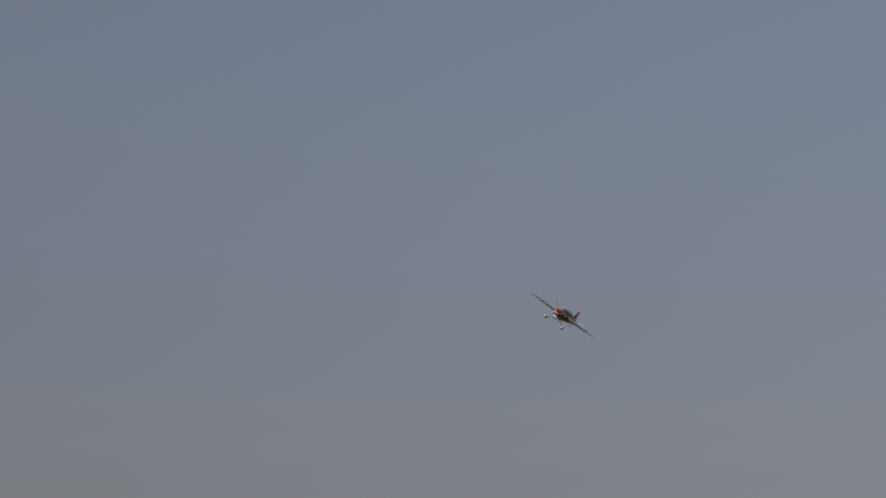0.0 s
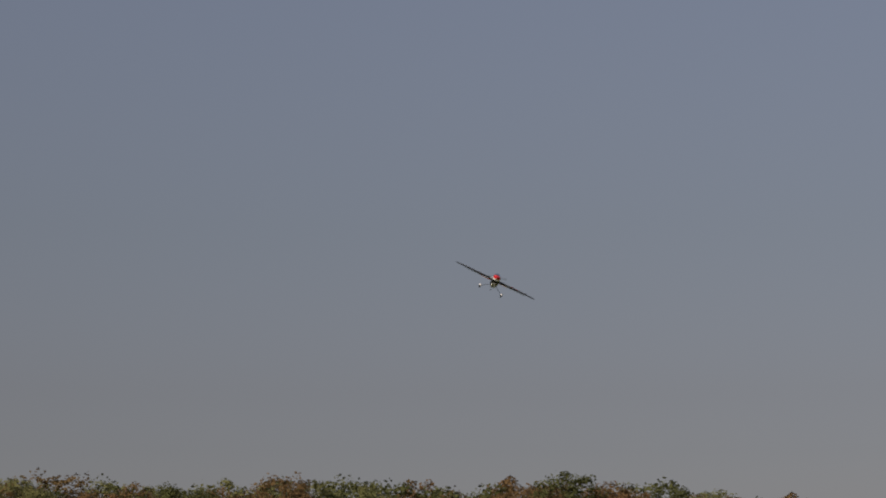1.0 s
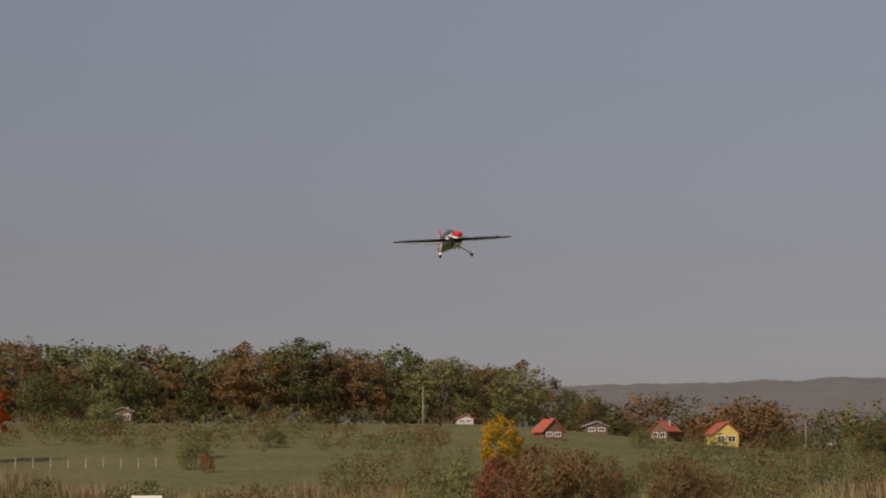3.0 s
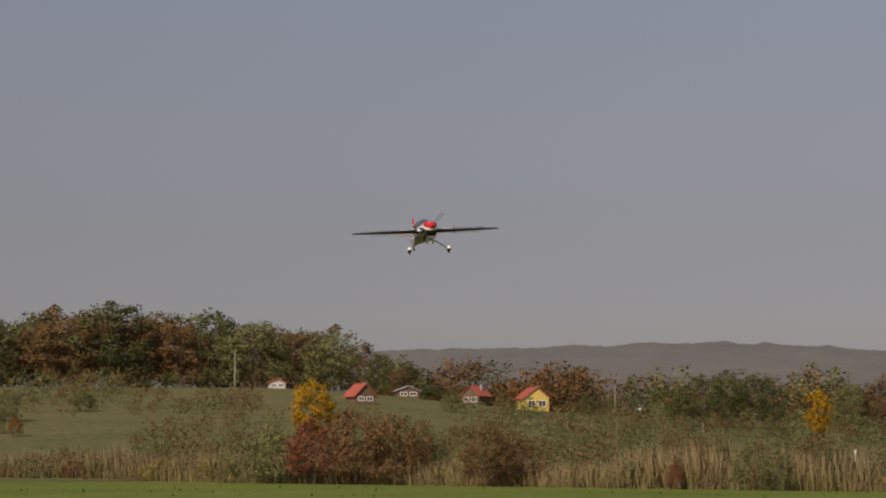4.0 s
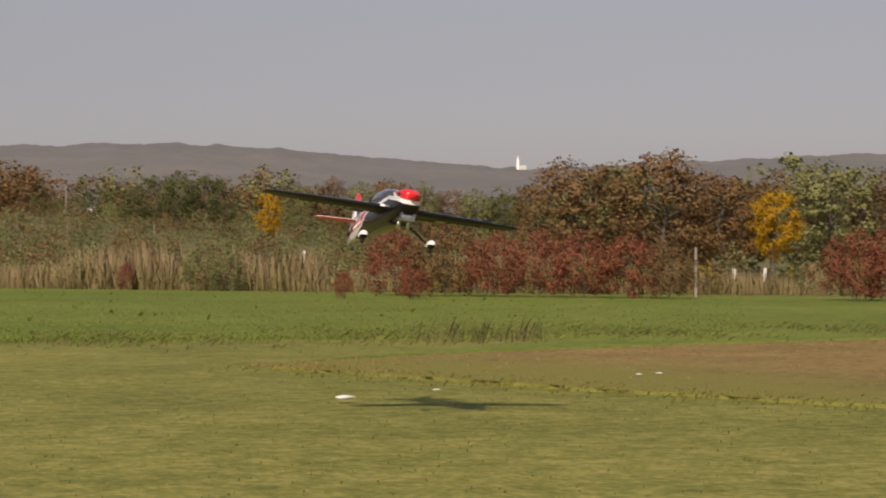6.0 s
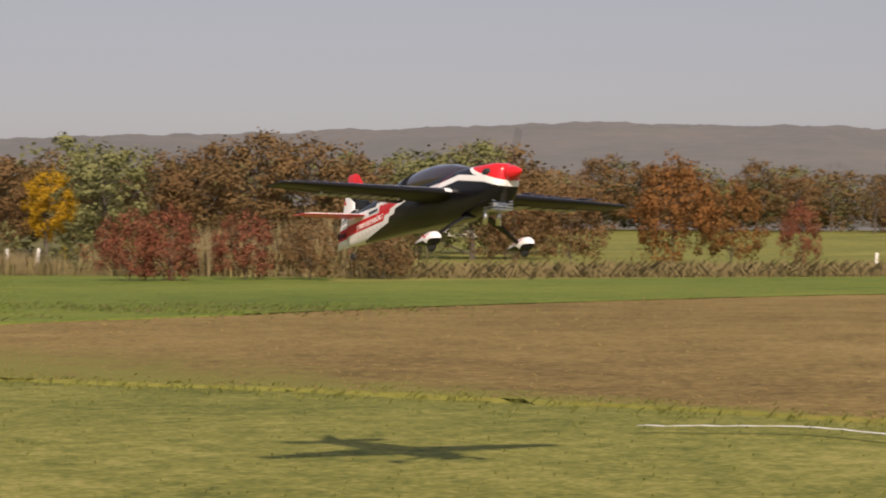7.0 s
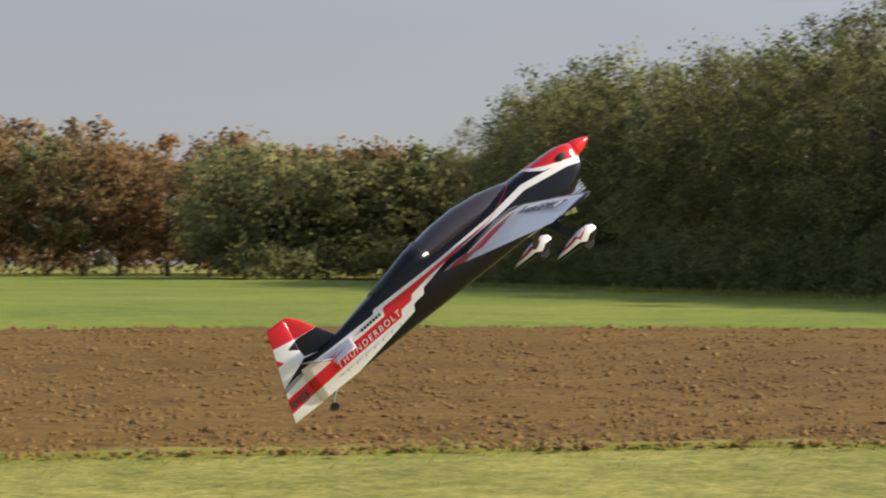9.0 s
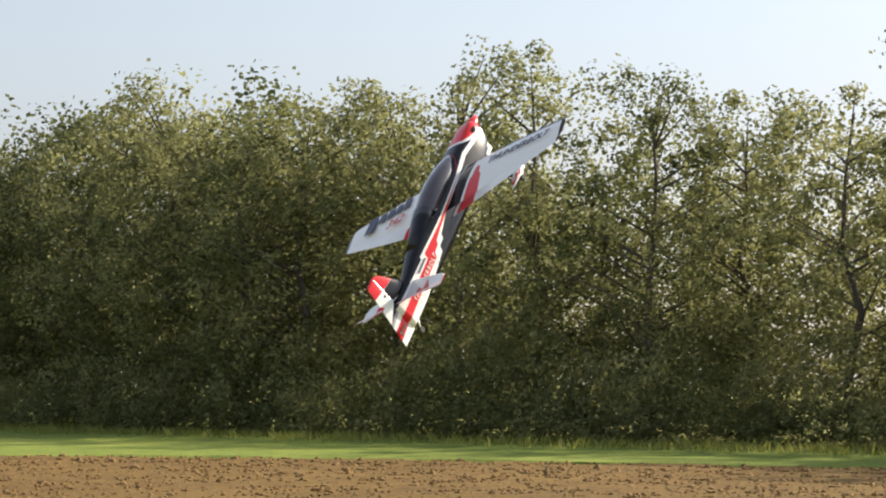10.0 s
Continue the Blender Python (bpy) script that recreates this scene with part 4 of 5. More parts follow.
def village():
    for az, r, w, d, h, rh, wall, roof, turn, label in (
            (8.95, 400, 4.3, 5.0, 2.2, 1.7, "yellow_paint", "roof_red", 18, "yellow cottage with a red gabled roof on the slope"),
            (7.57, 405, 3.4, 4.0, 1.8, 1.5, "wood", "roof_red", -30, "brown cottage with a red roof on the slope"),
            (4.73, 332, 3.0, 3.4, 1.3, 1.5, "wood", "roof_red", 25, "small house with a steep orange-red roof"),
            (2.68, 405, 2.8, 3.0, 1.1, 0.6, "far_wall", "roof_red", 5, "low white hut with a shallow roof"),
            (5.87, 405, 3.8, 3.2, 1.3, 0.7, "wood", "roof_grey", 10, "low grey-roofed wooden garden shed"),
            (-5.66, 380, 3.0, 3.0, 2.0, 0.6, "wood", "roof_grey", 0, "dark wooden garden hut"),
            (-10.0, 330, 3.6, 3.0, 2.0, 0.7, "wood", "roof_grey", 15, "dark wooden garden hut"),
            (11.6, 390, 1.6, 1.6, 1.4, 0.6, "white_paint", "roof_grey", 0, "tiny pale hut on the slope")):
        x, y = at(az, r)
        gable("house", x, y, rise(x, y), turn - az, w, d, h, rh, M[wall], M[roof], label)
    # caravan-like white shed across the eastern field
    x, y = at(38.3, 300)
    gable("house", x, y, rise(x, y) + 0.1, -38, 5.0, 3.0, 1.7, 0.6, M["white_paint"], M["roof_grey"], "low white shed across the field", 1)
    rng = random.Random(4)
    for az in (57.6, 58.3, 58.9, 59.4, 60.9, 61.3, 62.6, 54.9, 55.6):
        x, y = at(az, 1980)
        gable("house", x, y, hill_top(az, 1980) - 1, -az + rng.uniform(-40, 40), rng.uniform(5, 10), 7, rng.uniform(2.5, 3.5), 2.2, M["far_wall"], M["roof_grey" if rng.random() < 0.6 else "roof_red"], "distant white village house")
    for az, tall in ((22.0, 9.0), (60.2, 8.0)):
        top = new("church_tower")
        bm = bmesh.new()
        box(bm, 0, 0, tall * 0.2, 2.0, 2.0, tall * 0.7, 0.1)
        part("tower", bm, M["white_paint"], top)
        bm = bmesh.new()
        rod(bm, (0, 0, tall * 0.58), (0, 0, tall * 1.15), 1.3, 0.05, 8)
        part("spire", bm, M["white_paint"], top)
        x, y = at(az, 1950)
        top.matrix_basis = pose(x, y, hill_top(az, 1950) + 2, 0, 0, -az)
        tagged(top, "distant white church tower with a pointed spire", "church")
        bm = bmesh.new()
        box(bm, 4, 0, 0.2, 6, 4, 3.6)
        part("nave", bm, M["far_wall"], top)


# ---- posts, ribbon, litter ----
def posts():
    def post(az, r, h, thick, material, label, lean=0.0, name="post"):
        x, y = at(az, r)
        bm = bmesh.new()
        rod(bm, (0, 0, -0.3), (0, 0, h), thick, thick * 0.85, 8)
        top = new(name)
        part("shaft", bm, M[material], top)
        bm = bmesh.new()
        rod(bm, (0, 0, h), (0, 0, h + thick * 0.8), thick * 1.05, thick * 0.5, 8)
        part("cap", bm, M[material], top)
        top.matrix_basis = pose(x, y, rise(x, y), 0, lean, 0)
        tagged(top, label, "post")

    for az, r, h in ((1.66, 385, 6.2), (-6.4, 350, 6.5), (10.97, 370, 5.0)):
        post(az, r, h, 0.12, "pole", "grey wooden utility pole on the slope", name="utility_pole")
    post(26.35, 100, 2.1, 0.06, "pole", "weathered wooden fence post by the lane")
    for az, r, h in ((27.25, 130, 1.05), (28.0, 128, 1.1), (16.7, 160, 2.2), (-6.25, 190, 1.6), (-5.9, 190, 1.4), (48.4, 150, 0.8)):
        post(az, r, h, 0.1, "white_paint", "white roadside marker post", 4.0)
    for i in range(9):
        post(-8.2 + 0.42 * i, 262 + (i % 3), 1.1, 0.09, "pole", "grey garden fence post on the slope")
    for i in range(14):
        post(9.2 + 0.3 * i, 300 + (i % 2) * 5, 1.2, 0.06, "pole", "thin vineyard stake on the slope")


def sign_board():
    """A white slatted board on two short legs in the meadow."""
    top = new("sign_board")
    for z in (1.53, 1.36):
        bm = bmesh.new()
        box(bm, 0, 0, z, 0.58, 0.03, 0.14, 0.006)
        part("slat", bm, M["white_paint"], top)
    for s in (-1, 1):
        bm = bmesh.new()
        box(bm, s * 0.16, 0.035, 0.7, 0.05, 0.04, 1.7, 0.004)
        part("leg", bm, M["white_paint"], top)
    top.matrix_basis = pose(*at(-5.05, 45), 0, 0, 0, 5)
    tagged(top, "white slatted board on legs in the meadow", "sign")


def ribbon():
    """White tape lying along the edge of the mown runway."""
    pts = along([(13.35, 14.5), (13.9, 14.05), (14.45, 13.6), (14.4, 12.9), (14.25, 11.9)], 40)
    verts, faces = [], []
    for i, (x, y) in enumerate(pts):
        w = 0.04 + 0.02 * noise.noise((i * 0.7, 0, 2))
        for s in (-1, 1):
            verts.append((x + s * w * 0.9, y + s * w * 0.5, 0.045 + 0.008 * noise.noise((i * 0.5, 0, 0))))
    for i in range(len(pts) - 1):
        faces.append((2 * i, 2 * i + 1, 2 * i + 3, 2 * i + 2))
    tagged(new("tape", mesh_of("tape", verts, faces, M["chalk"])), "white marking tape lying on the grass", "tape")
    rng = random.Random(2)
    for x, y, s in ((8.1, 25.3, 0.13), (9.6, 26.4, 0.05), (13.5, 29.0, 0.05), (13.9, 29.2, 0.05)):
        bm = bmesh.new()
        bmesh.ops.create_icosphere(bm, subdivisions=2, radius=1.0)
        for v in bm.verts:
            v.co = Vector((v.co.x * s * rng.uniform(0.8, 1.2), v.co.y * s * 0.5, v.co.z * s * 0.16 * rng.uniform(0.6, 1.4)))
        ob = part("litter", bm, M["chalk"], None)
        ob.location = (x, y, 0.045)
        ob.rotation_euler = (0, 0, rng.uniform(-0.5, 0.5))
        tagged(ob, "crumpled white scrap lying on the grass", "litter")


# ---- the model aeroplane ----
def loop_at(x, top, low, half, k=32, square=3.6):
    pts, mid, hh = [], (top + low) / 2, (top - low) / 2
    for i in range(k):
        a = 2 * math.pi * i / k
        c, s = math.cos(a), math.sin(a)
        pts.append((x, half * math.copysign(abs(c) ** (2 / square), c), mid + hh * math.copysign(abs(s) ** (2 / square), s)))
    return pts


HALF = ([-1.5, -1.2, -0.5, -0.2, 0.3, 0.5, 0.66, 0.705, 0.732], [0.02, 0.048, 0.118, 0.125, 0.125, 0.122, 0.1, 0.082, 0.05])


def half_width(x):
    return float(np.interp(x, *HALF))


def foil(chord, thick, k=12):
    """Points round a symmetric section, from the trailing edge over the top; x back from the leading edge."""
    up = [(1 - math.cos(math.pi * i / k)) / 2 for i in range(k + 1)]

    def half(c):
        return 5 * thick * (0.2969 * math.sqrt(c) - 0.126 * c - 0.3516 * c * c + 0.2843 * c ** 3 - 0.1036 * c ** 4)

    top = [(c * chord, half(c) * chord) for c in reversed(up)]
    return top + [(c * chord, -half(c) * chord) for c in up[1:-1]]


def lifting(stations, upright=False):
    """stations: span position, leading edge x, chord, thickness share, height."""
    bm = bmesh.new()
    loops = []
    for s, le, chord, thick, z in stations:
        loops.append([((le - a, b, s) if upright else (le - a, s, z + b)) for a, b in foil(chord, thick)])
    rings(bm, loops)
    return bm


def two_faced(bm):
    bmesh.ops.recalc_face_normals(bm, faces=bm.faces)
    for f in bm.faces:
        f.material_index = 0 if f.normal.z > 0.45 else 1
    return bm


def lettering(text, size, material, parent, m, name="lettering", label="", shear=0.0, space=1.0, width=None):
    cu = bpy.data.curves.new("lettering", "FONT")
    cu.body, cu.size, cu.shear, cu.space_character, cu.extrude, cu.align_x, cu.align_y = text, size, shear, space, 0.0012, "CENTER", "CENTER"
    tmp = new("lettering", cu)
    me = bpy.data.meshes.new_from_object(tmp.evaluated_get(bpy.context.evaluated_depsgraph_get()))
    bpy.data.objects.remove(tmp)
    me.materials.clear()
    me.materials.append(material)
    ob = new(name, me)
    ob.parent = parent
    if width:
        s = width / (max(v.co.x for v in me.vertices) - min(v.co.x for v in me.vertices))
        me.transform(Matrix.Diagonal((s, 1, 1, 1)))
    ob.matrix_basis = m
    return tagged(ob, label)


def axes(origin, x, y):
    x, y = Vector(x).normalized(), Vector(y)
    z = x.cross(y).normalized()
    y = z.cross(x)
    return Matrix.Translation(origin) @ Matrix((x, y, z)).transposed().to_4x4()


def bars(parent, m, runs, material, label):
    """Plain bars where small writing stands: (x, y, width, height), each a piece of its own."""
    for x, y, w, h in runs:
        bm = bmesh.new()
        box(bm, x, y, 0, w, h, 0.003)
        ob = part("marking", bm, material, parent, label)
        ob.matrix_basis = m


def aeroplane():
    top, elevators = new("model_aeroplane"), []
    side = (-1.62, 0.9), (-0.32, 0.32)
    body_paint = paint("fuselage_film", BLACK, [
        (WHITE, [(-1.62, -0.3), (-1.2, -0.225), (-1.1, -0.2), (-0.66, -0.121), (-0.65, -0.085), (-0.56, -0.075), (-0.55, -0.045), (-0.47, -0.03), (-0.33, 0.0), (0.05, 0.012), (0.3, 0.035), (0.6, -0.012), (0.75, -0.06)],
         [(-1.62, 0.012), (-1.2, 0.004), (-0.87, 0.01), (-0.86, 0.03), (-0.33, 0.032), (0.05, 0.045), (0.3, 0.072), (0.6, 0.025), (0.75, -0.025)]),
        (RED, [(-1.62, -0.16), (-1.19, -0.127), (-0.74, -0.102), (-0.73, -0.068), (-0.64, -0.06), (-0.63, -0.035), (-0.5, -0.014), (0.02, 0.024), (0.75, 0.31)],
         [(-1.62, -0.08), (-1.2, -0.056), (-0.82, -0.036), (-0.81, 0.008), (-0.5, 0.012), (0.02, 0.027), (0.75, 0.31)]),
        (RED, [(-1.62, 0.31), (0.36, 0.31), (0.42, 0.105), (0.5, 0.065), (0.62, 0.025), (0.75, -0.02)], [(-1.62, 0.32), (0.9, 0.32)]),
        (WHITE, [(-1.62, 0.31), (0.335, 0.31), (0.39, 0.105), (0.47, 0.052), (0.75, -0.03)], [(-1.62, 0.31), (0.36, 0.31), (0.42, 0.105), (0.5, 0.067), (0.75, -0.02)]),
    ], 0, 2, *side)
    bm = bmesh.new()
    shape = ((0.732, 0.078, -0.022), (0.705, 0.092, -0.07), (0.66, 0.105, -0.125), (0.58, 0.112, -0.165), (0.45, 0.115, -0.19), (0.31, 0.12, -0.205), (0.1, 0.115, -0.21), (-0.2, 0.1, -0.209), (-0.5, 0.125, -0.207), (-0.62, 0.13, -0.206),
             (-0.85, 0.09, -0.206), (-1.05, 0.055, -0.207), (-1.2, 0.035, -0.209), (-1.34, 0.028, -0.21), (-1.385, 0.02, -0.21))
    rings(bm, [loop_at(x, a, b, half_width(x)) for x, a, b in shape])
    part("fuselage", bm, body_paint, top, "glossy black fuselage with white and red lightning stripes", True)
    # canopy
    glass = mat("smoked_canopy", (0.05, 0.04, 0.045), (0.03, 0.025, 0.03), 0.08, 3.0, coat=0.8)
    bm = bmesh.new()
    can = ((0.30, 0.118, 0.02), (0.22, 0.142, 0.07), (0.08, 0.178, 0.1), (-0.1, 0.2, 0.112), (-0.26, 0.198, 0.113), (-0.42, 0.178, 0.108), (-0.55, 0.15, 0.09), (-0.62, 0.128, 0.05))
    rings(bm, [[(x, w * math.cos(math.pi * i / 12), 0.075 + (z - 0.075) * math.sin(math.pi * i / 12) ** 0.8) for i in range(13)] + [(x, -w * 0.8, 0.05), (x, w * 0.8, 0.05)] for x, z, w in can])
    part("canopy", bm, glass, top, "smoked dark canopy", True)
    bm = bmesh.new()
    rings(bm, [[(x, w * math.cos(math.pi * i / 12), 0.078 + (z - 0.075) * math.sin(math.pi * i / 12) ** 0.8) for i in range(13)] + [(x, -w * 0.8, 0.04), (x, w * 0.8, 0.04)]
               for x, z, w in ((-0.40, 0.184, 0.112), (-0.5, 0.168, 0.104), (-0.62, 0.14, 0.088), (-0.8, 0.103, 0.062))])
    part("turtledeck", bm, paint("black_film", BLACK, [], 0, 2, *side), top, "glossy black rear deck", True)
    # spinner and cowl openings
    bm = bmesh.new()
    rings(bm, [loop_at(x, 0.03 + r, 0.03 - r, r, 20, 2.0) for x, r in ((0.72, 0.048), (0.745, 0.05), (0.79, 0.04), (0.83, 0.025), (0.858, 0.01), (0.866, 0.002))])
    part("spinner", bm, paint("red_spinner", RED, [], 0, 2, *side), top, "pointed red spinner", True)
    for s in (-1, 1):
        bm = bmesh.new()
        bmesh.ops.create_uvsphere(bm, u_segments=14, v_segments=8, radius=1.0, matrix=Matrix.Translation((0.605, s * 0.092, 0.05)) @ Matrix.Diagonal((0.05, 0.026, 0.024, 1)))
        part("air_intake", bm, M["rubber"], top, "dark oval cooling opening", True)
    for s in (-1, 1):
        bm = bmesh.new()
        rod(bm, (0.52, s * 0.045, -0.17), (0.50, s * 0.05, -0.27), 0.017, 0.017, 12)
        part("exhaust_pipe", bm, M["metal"], top, "bright metal exhaust stub", True)
    bm = bmesh.new()
    box(bm, 0.58, 0, -0.15, 0.09, 0.11, 0.08, 0.02)
    for i in range(5):
        box(bm, 0.58, 0, -0.185 + 0.018 * i, 0.12, 0.15, 0.006)
    part("engine", bm, M["metal"], top, "finned engine cylinder under the nose")
    # propeller
    M["blur"] = mat("whirling_blade", (0.03, 0.03, 0.03), (0.05, 0.05, 0.05), 0.6, 8.0)
    nt = M["blur"].node_tree
    see, half = nt.nodes.new("ShaderNodeBsdfTransparent"), nt.nodes.new("ShaderNodeMixShader")
    half.inputs[0].default_value = 0.12
    nt.links.new(see.outputs[0], half.inputs[1])
    nt.links.new(nt.nodes["Principled BSDF"].outputs[0], half.inputs[2])
    nt.links.new(half.outputs[0], nt.nodes["Material Output"].inputs["Surface"])
    prop = new("propeller")
    prop.parent = top
    for s in (-1, 1):
        bm = bmesh.new()
        rings(bm, [[(c * math.sin(a) + d * math.cos(a), c * math.cos(a) - d * math.sin(a), s * r) for c, d in ((-w, 0), (0, 0.006), (w, 0), (0, -0.006))]
                   for r, w, a in ((0.03, 0.016, 0.9), (0.09, 0.03, 0.75), (0.17, 0.04, 0.5), (0.25, 0.04, 0.38), (0.3, 0.03, 0.3))])
        part("blade", bm, M["blur"], prop, "black propeller blade", True)
    prop.matrix_basis = pose(0.72, 0, 0.03)
    # wings
    for s, word in ((-1, "right"), (1, "left")):
        up = paint("wing_top_film_" + word, WHITE, [
            (RED, [(0.1, -0.4), (0.24, -0.4), (0.3, -0.4), (0.36, -0.4), (0.37, -0.4), (0.41, -0.4), (1.35, -0.4)], [(0.1, -0.4), (0.24, -0.4), (0.25, -0.08), (0.31, -0.05), (0.32, 0.02), (0.38, 0.06), (0.42, -0.4), (1.35, -0.4)]),
            (BLACK, [(0.1, -0.5), (0.2, -0.5), (0.27, 0.185), (1.2, 0.14), (1.265, 0.13), (1.275, -0.5), (1.35, -0.5)], [(0.1, -0.4), (0.13, 0.05), (0.18, 0.25), (0.26, 0.3), (1.2, 0.32), (1.35, 0.32)]),
        ] if s > 0 else [
            (RED, [(-1.35, -0.4), (-0.1, -0.4)], [(-1.35, -0.4), (-0.43, -0.4), (-0.40, -0.02), (-0.37, 0.0), (-0.36, 0.08), (-0.31, 0.1), (-0.3, 0.0), (-0.27, -0.05), (-0.25, -0.4), (-0.1, -0.4)]),
            (BLACK, [(-1.35, -0.5), (-1.275, -0.5), (-1.265, 0.13), (-0.27, 0.185), (-0.2, -0.5), (-0.1, -0.5)], [(-1.35, 0.32), (-1.2, 0.32), (-0.26, 0.3), (-0.18, 0.25), (-0.13, 0.05), (-0.1, -0.4)]),
        ], 1, 0, (-1.35, 1.35), (-0.5, 0.34), 0.3, 0.25)
        under = M["carbon"]
        main = [(s * 0.05, 0.23, 0.52, 0.15, -0.03), (s * 0.12, 0.23, 0.51, 0.15, -0.03), (s * 0.7, 0.205, 0.375, 0.14, -0.03), (s * 1.24, 0.172, 0.235, 0.12, -0.03), (s * 1.28, 0.15, 0.2, 0.1, -0.03), (s * 1.3, 0.1, 0.14, 0.04, -0.03)]
        wing = part("wing", two_faced(lifting(main)), [up, under], top, "white-topped wing with a black underside", True)
        ail = [(s * 0.2, -0.272, 0.15, 0.11, -0.03), (s * 0.7, -0.165, 0.125, 0.11, -0.03), (s * 1.24, -0.06, 0.065, 0.12, -0.03), (s * 1.29, -0.05, 0.055, 0.1, -0.03)]
        part("aileron", two_faced(lifting(ail)), [up, under], wing, "full-length aileron", True)
        for k in (0.5, 0.95):
            bm = bmesh.new()
            rod(bm, (0.0, s * k, -0.066), (-0.16, s * k, -0.062), 0.0022, 0.0022, 6)
            box(bm, 0.01, s * k, -0.06, 0.03, 0.008, 0.022)
            part("control_rod", bm, M["metal"], wing, "metal aileron rod and horn")
        if s < 0:
            lettering("THUNDERBOLT", 0.095, M["navy_ink"], wing, axes((0.055, -0.8, 0.0035), (-0.055, -1, -0.013), (1, 0, 0.0)), label="dark navy slanted word on the wing", shear=0.25, width=0.7)
            bars(wing, axes((0.01, -0.68, -0.07), (-0.1, -1, 0.0), (-1, 0, 0)), [(-0.24 + 0.07 * i, 0, 0.045, 0.1) for i in range(8)], M["grey_ink"], "row of pale grey bars under the wing")
        else:
            lettering("342", 0.14, M["red_ink"], wing, axes((-0.085, 0.62, 0.008), (-0.02, -1, 0.013), (1, 0, 0.0)), label="red figures on the wing", shear=0.2, space=1.05)
            bars(wing, axes((0.07, 0.74, 0.008), (0.0, -1, 0.013), (1, 0, 0)), [(-0.24, -0.02, 0.12, 0.19), (-0.1, 0, 0.085, 0.1), (0.01, 0, 0.085, 0.1), (0.115, 0, 0.075, 0.1), (0.215, 0.015, 0.08, 0.13)], M["navy_ink"],
                 "dark navy bars of a maker's word")
            bars(wing, axes((0.0, 0.72, -0.068), (0, 1, 0.0), (1, 0, 0)), [(-0.2, 0, 0.1, 0.15), (-0.07, 0, 0.06, 0.09), (0.02, 0, 0.06, 0.09), (0.11, 0, 0.06, 0.09), (0.2, 0, 0.06, 0.09)], M["grey_ink"], "pale grey bars under the wing")
        # tailplane
        stab_up = paint("tail_top_film", WHITE, [(RED, [(-0.55, -1.5), (0.55, -1.5)], [(-0.55, -1.5), (-0.33, -1.29), (-0.27, -1.15), (-0.24, -1.25), (-0.18, -1.2), (-0.14, -1.29), (0.14, -1.29), (0.18, -1.2), (0.24, -1.25), (0.27, -1.15), (0.33, -1.29), (0.55, -1.5)])],
                        1, 0, (-0.55, 0.55), (-1.5, -1.0), 0.3, 0.25) if s < 0 else stab_up
        stab_low = paint("tail_under_film", RED, [(WHITE, [(-0.55, -1.5), (0.55, -1.5)], [(-0.55, -1.2), (-0.45, -1.5), (0.45, -1.5), (0.55, -1.2)])], 1, 0, (-0.55, 0.55), (-1.5, -1.0), 0.3, 0.25) if s < 0 else stab_low
        st = part("tailplane", two_faced(lifting([(s * 0.02, -1.045, 0.21, 0.1, -0.02), (s * 0.42, -1.155, 0.145, 0.1, -0.02), (s * 0.465, -1.19, 0.105, 0.07, -0.02)])), [stab_up, stab_low], top, "white and red tailplane half", True)
        el = part("elevator", two_faced(lifting([(s * 0.045, 0.0, 0.14, 0.09, 0), (s * 0.42, -0.044, 0.1, 0.09, 0), (s * 0.465, -0.04, 0.07, 0.07, 0)])),
                  [paint("elevator_top_film", WHITE, [], 0, 2, (0, 1), (0, 1), 0.3, 0.2), paint("elevator_under_film", RED, [], 0, 2, (0, 1), (0, 1), 0.3, 0.2)], st, "elevator", True)
        elevators.append(el)
        # undercarriage
        bm = bmesh.new()
        rings(bm, [[(0.31 + a * w, s * y, z + b) for a, b in ((-1, -0.006), (1, -0.006), (1, 0.006), (-1, 0.006))] for y, z, w in ((0.03, -0.2, 0.05), (0.1, -0.205, 0.042), (0.2, -0.265, 0.028), (0.3, -0.335, 0.02), (0.33, -0.352, 0.019))])
        part("undercarriage_leg", bm, M["carbon"], top, "black carbon undercarriage leg")
        pant_paint = paint("wheel_fairing_film", WHITE, [
            (BLACK, [(-0.25, -0.2), (0.25, -0.2)], [(-0.25, -0.012), (-0.02, -0.008), (0.02, -0.03), (0.06, -0.005), (0.25, 0.0)]),
            (RED, [(-0.25, 0.0), (-0.08, 0.008), (-0.02, 0.02), (-0.01, 0.0), (0.05, 0.03), (0.25, 0.2)], [(-0.25, 0.004), (-0.08, 0.02), (-0.02, 0.034), (-0.005, 0.018), (0.05, 0.034), (0.25, 0.2)]),
        ], 0, 2, (-0.25, 0.25), (-0.2, 0.2)) if s < 0 else pant_paint
        bm = bmesh.new()
        rings(bm, [loop_at(x, mz + h, mz - h, w, 16, 2.2) for x, mz, h, w in ((0.125, 0.0, 0.008, 0.008), (0.115, 0.0, 0.027, 0.024), (0.085, 0.0, 0.043, 0.036), (0.03, 0.0, 0.047, 0.039), (-0.05, -0.002, 0.036, 0.032), (-0.13, -0.01, 0.019, 0.017), (-0.19, -0.018, 0.005, 0.005))])
        pant = part("wheel_fairing", bm, pant_paint, top, "white teardrop wheel fairing with black belly and red bolt", True)
        pant.location = (0.311, s * 0.345, -0.357)
        bm = bmesh.new()
        rod(bm, (0.03, -0.016, -0.036), (0.03, 0.016, -0.036), 0.045, 0.045, 20)
        bmesh.ops.bevel(bm, geom=[e for e in bm.edges if abs(e.verts[0].co.y - e.verts[1].co.y) < 1e-4], offset=0.008, segments=2, affect="EDGES")
        part("wheel", bm, M["rubber"], pant, "small black tyre")
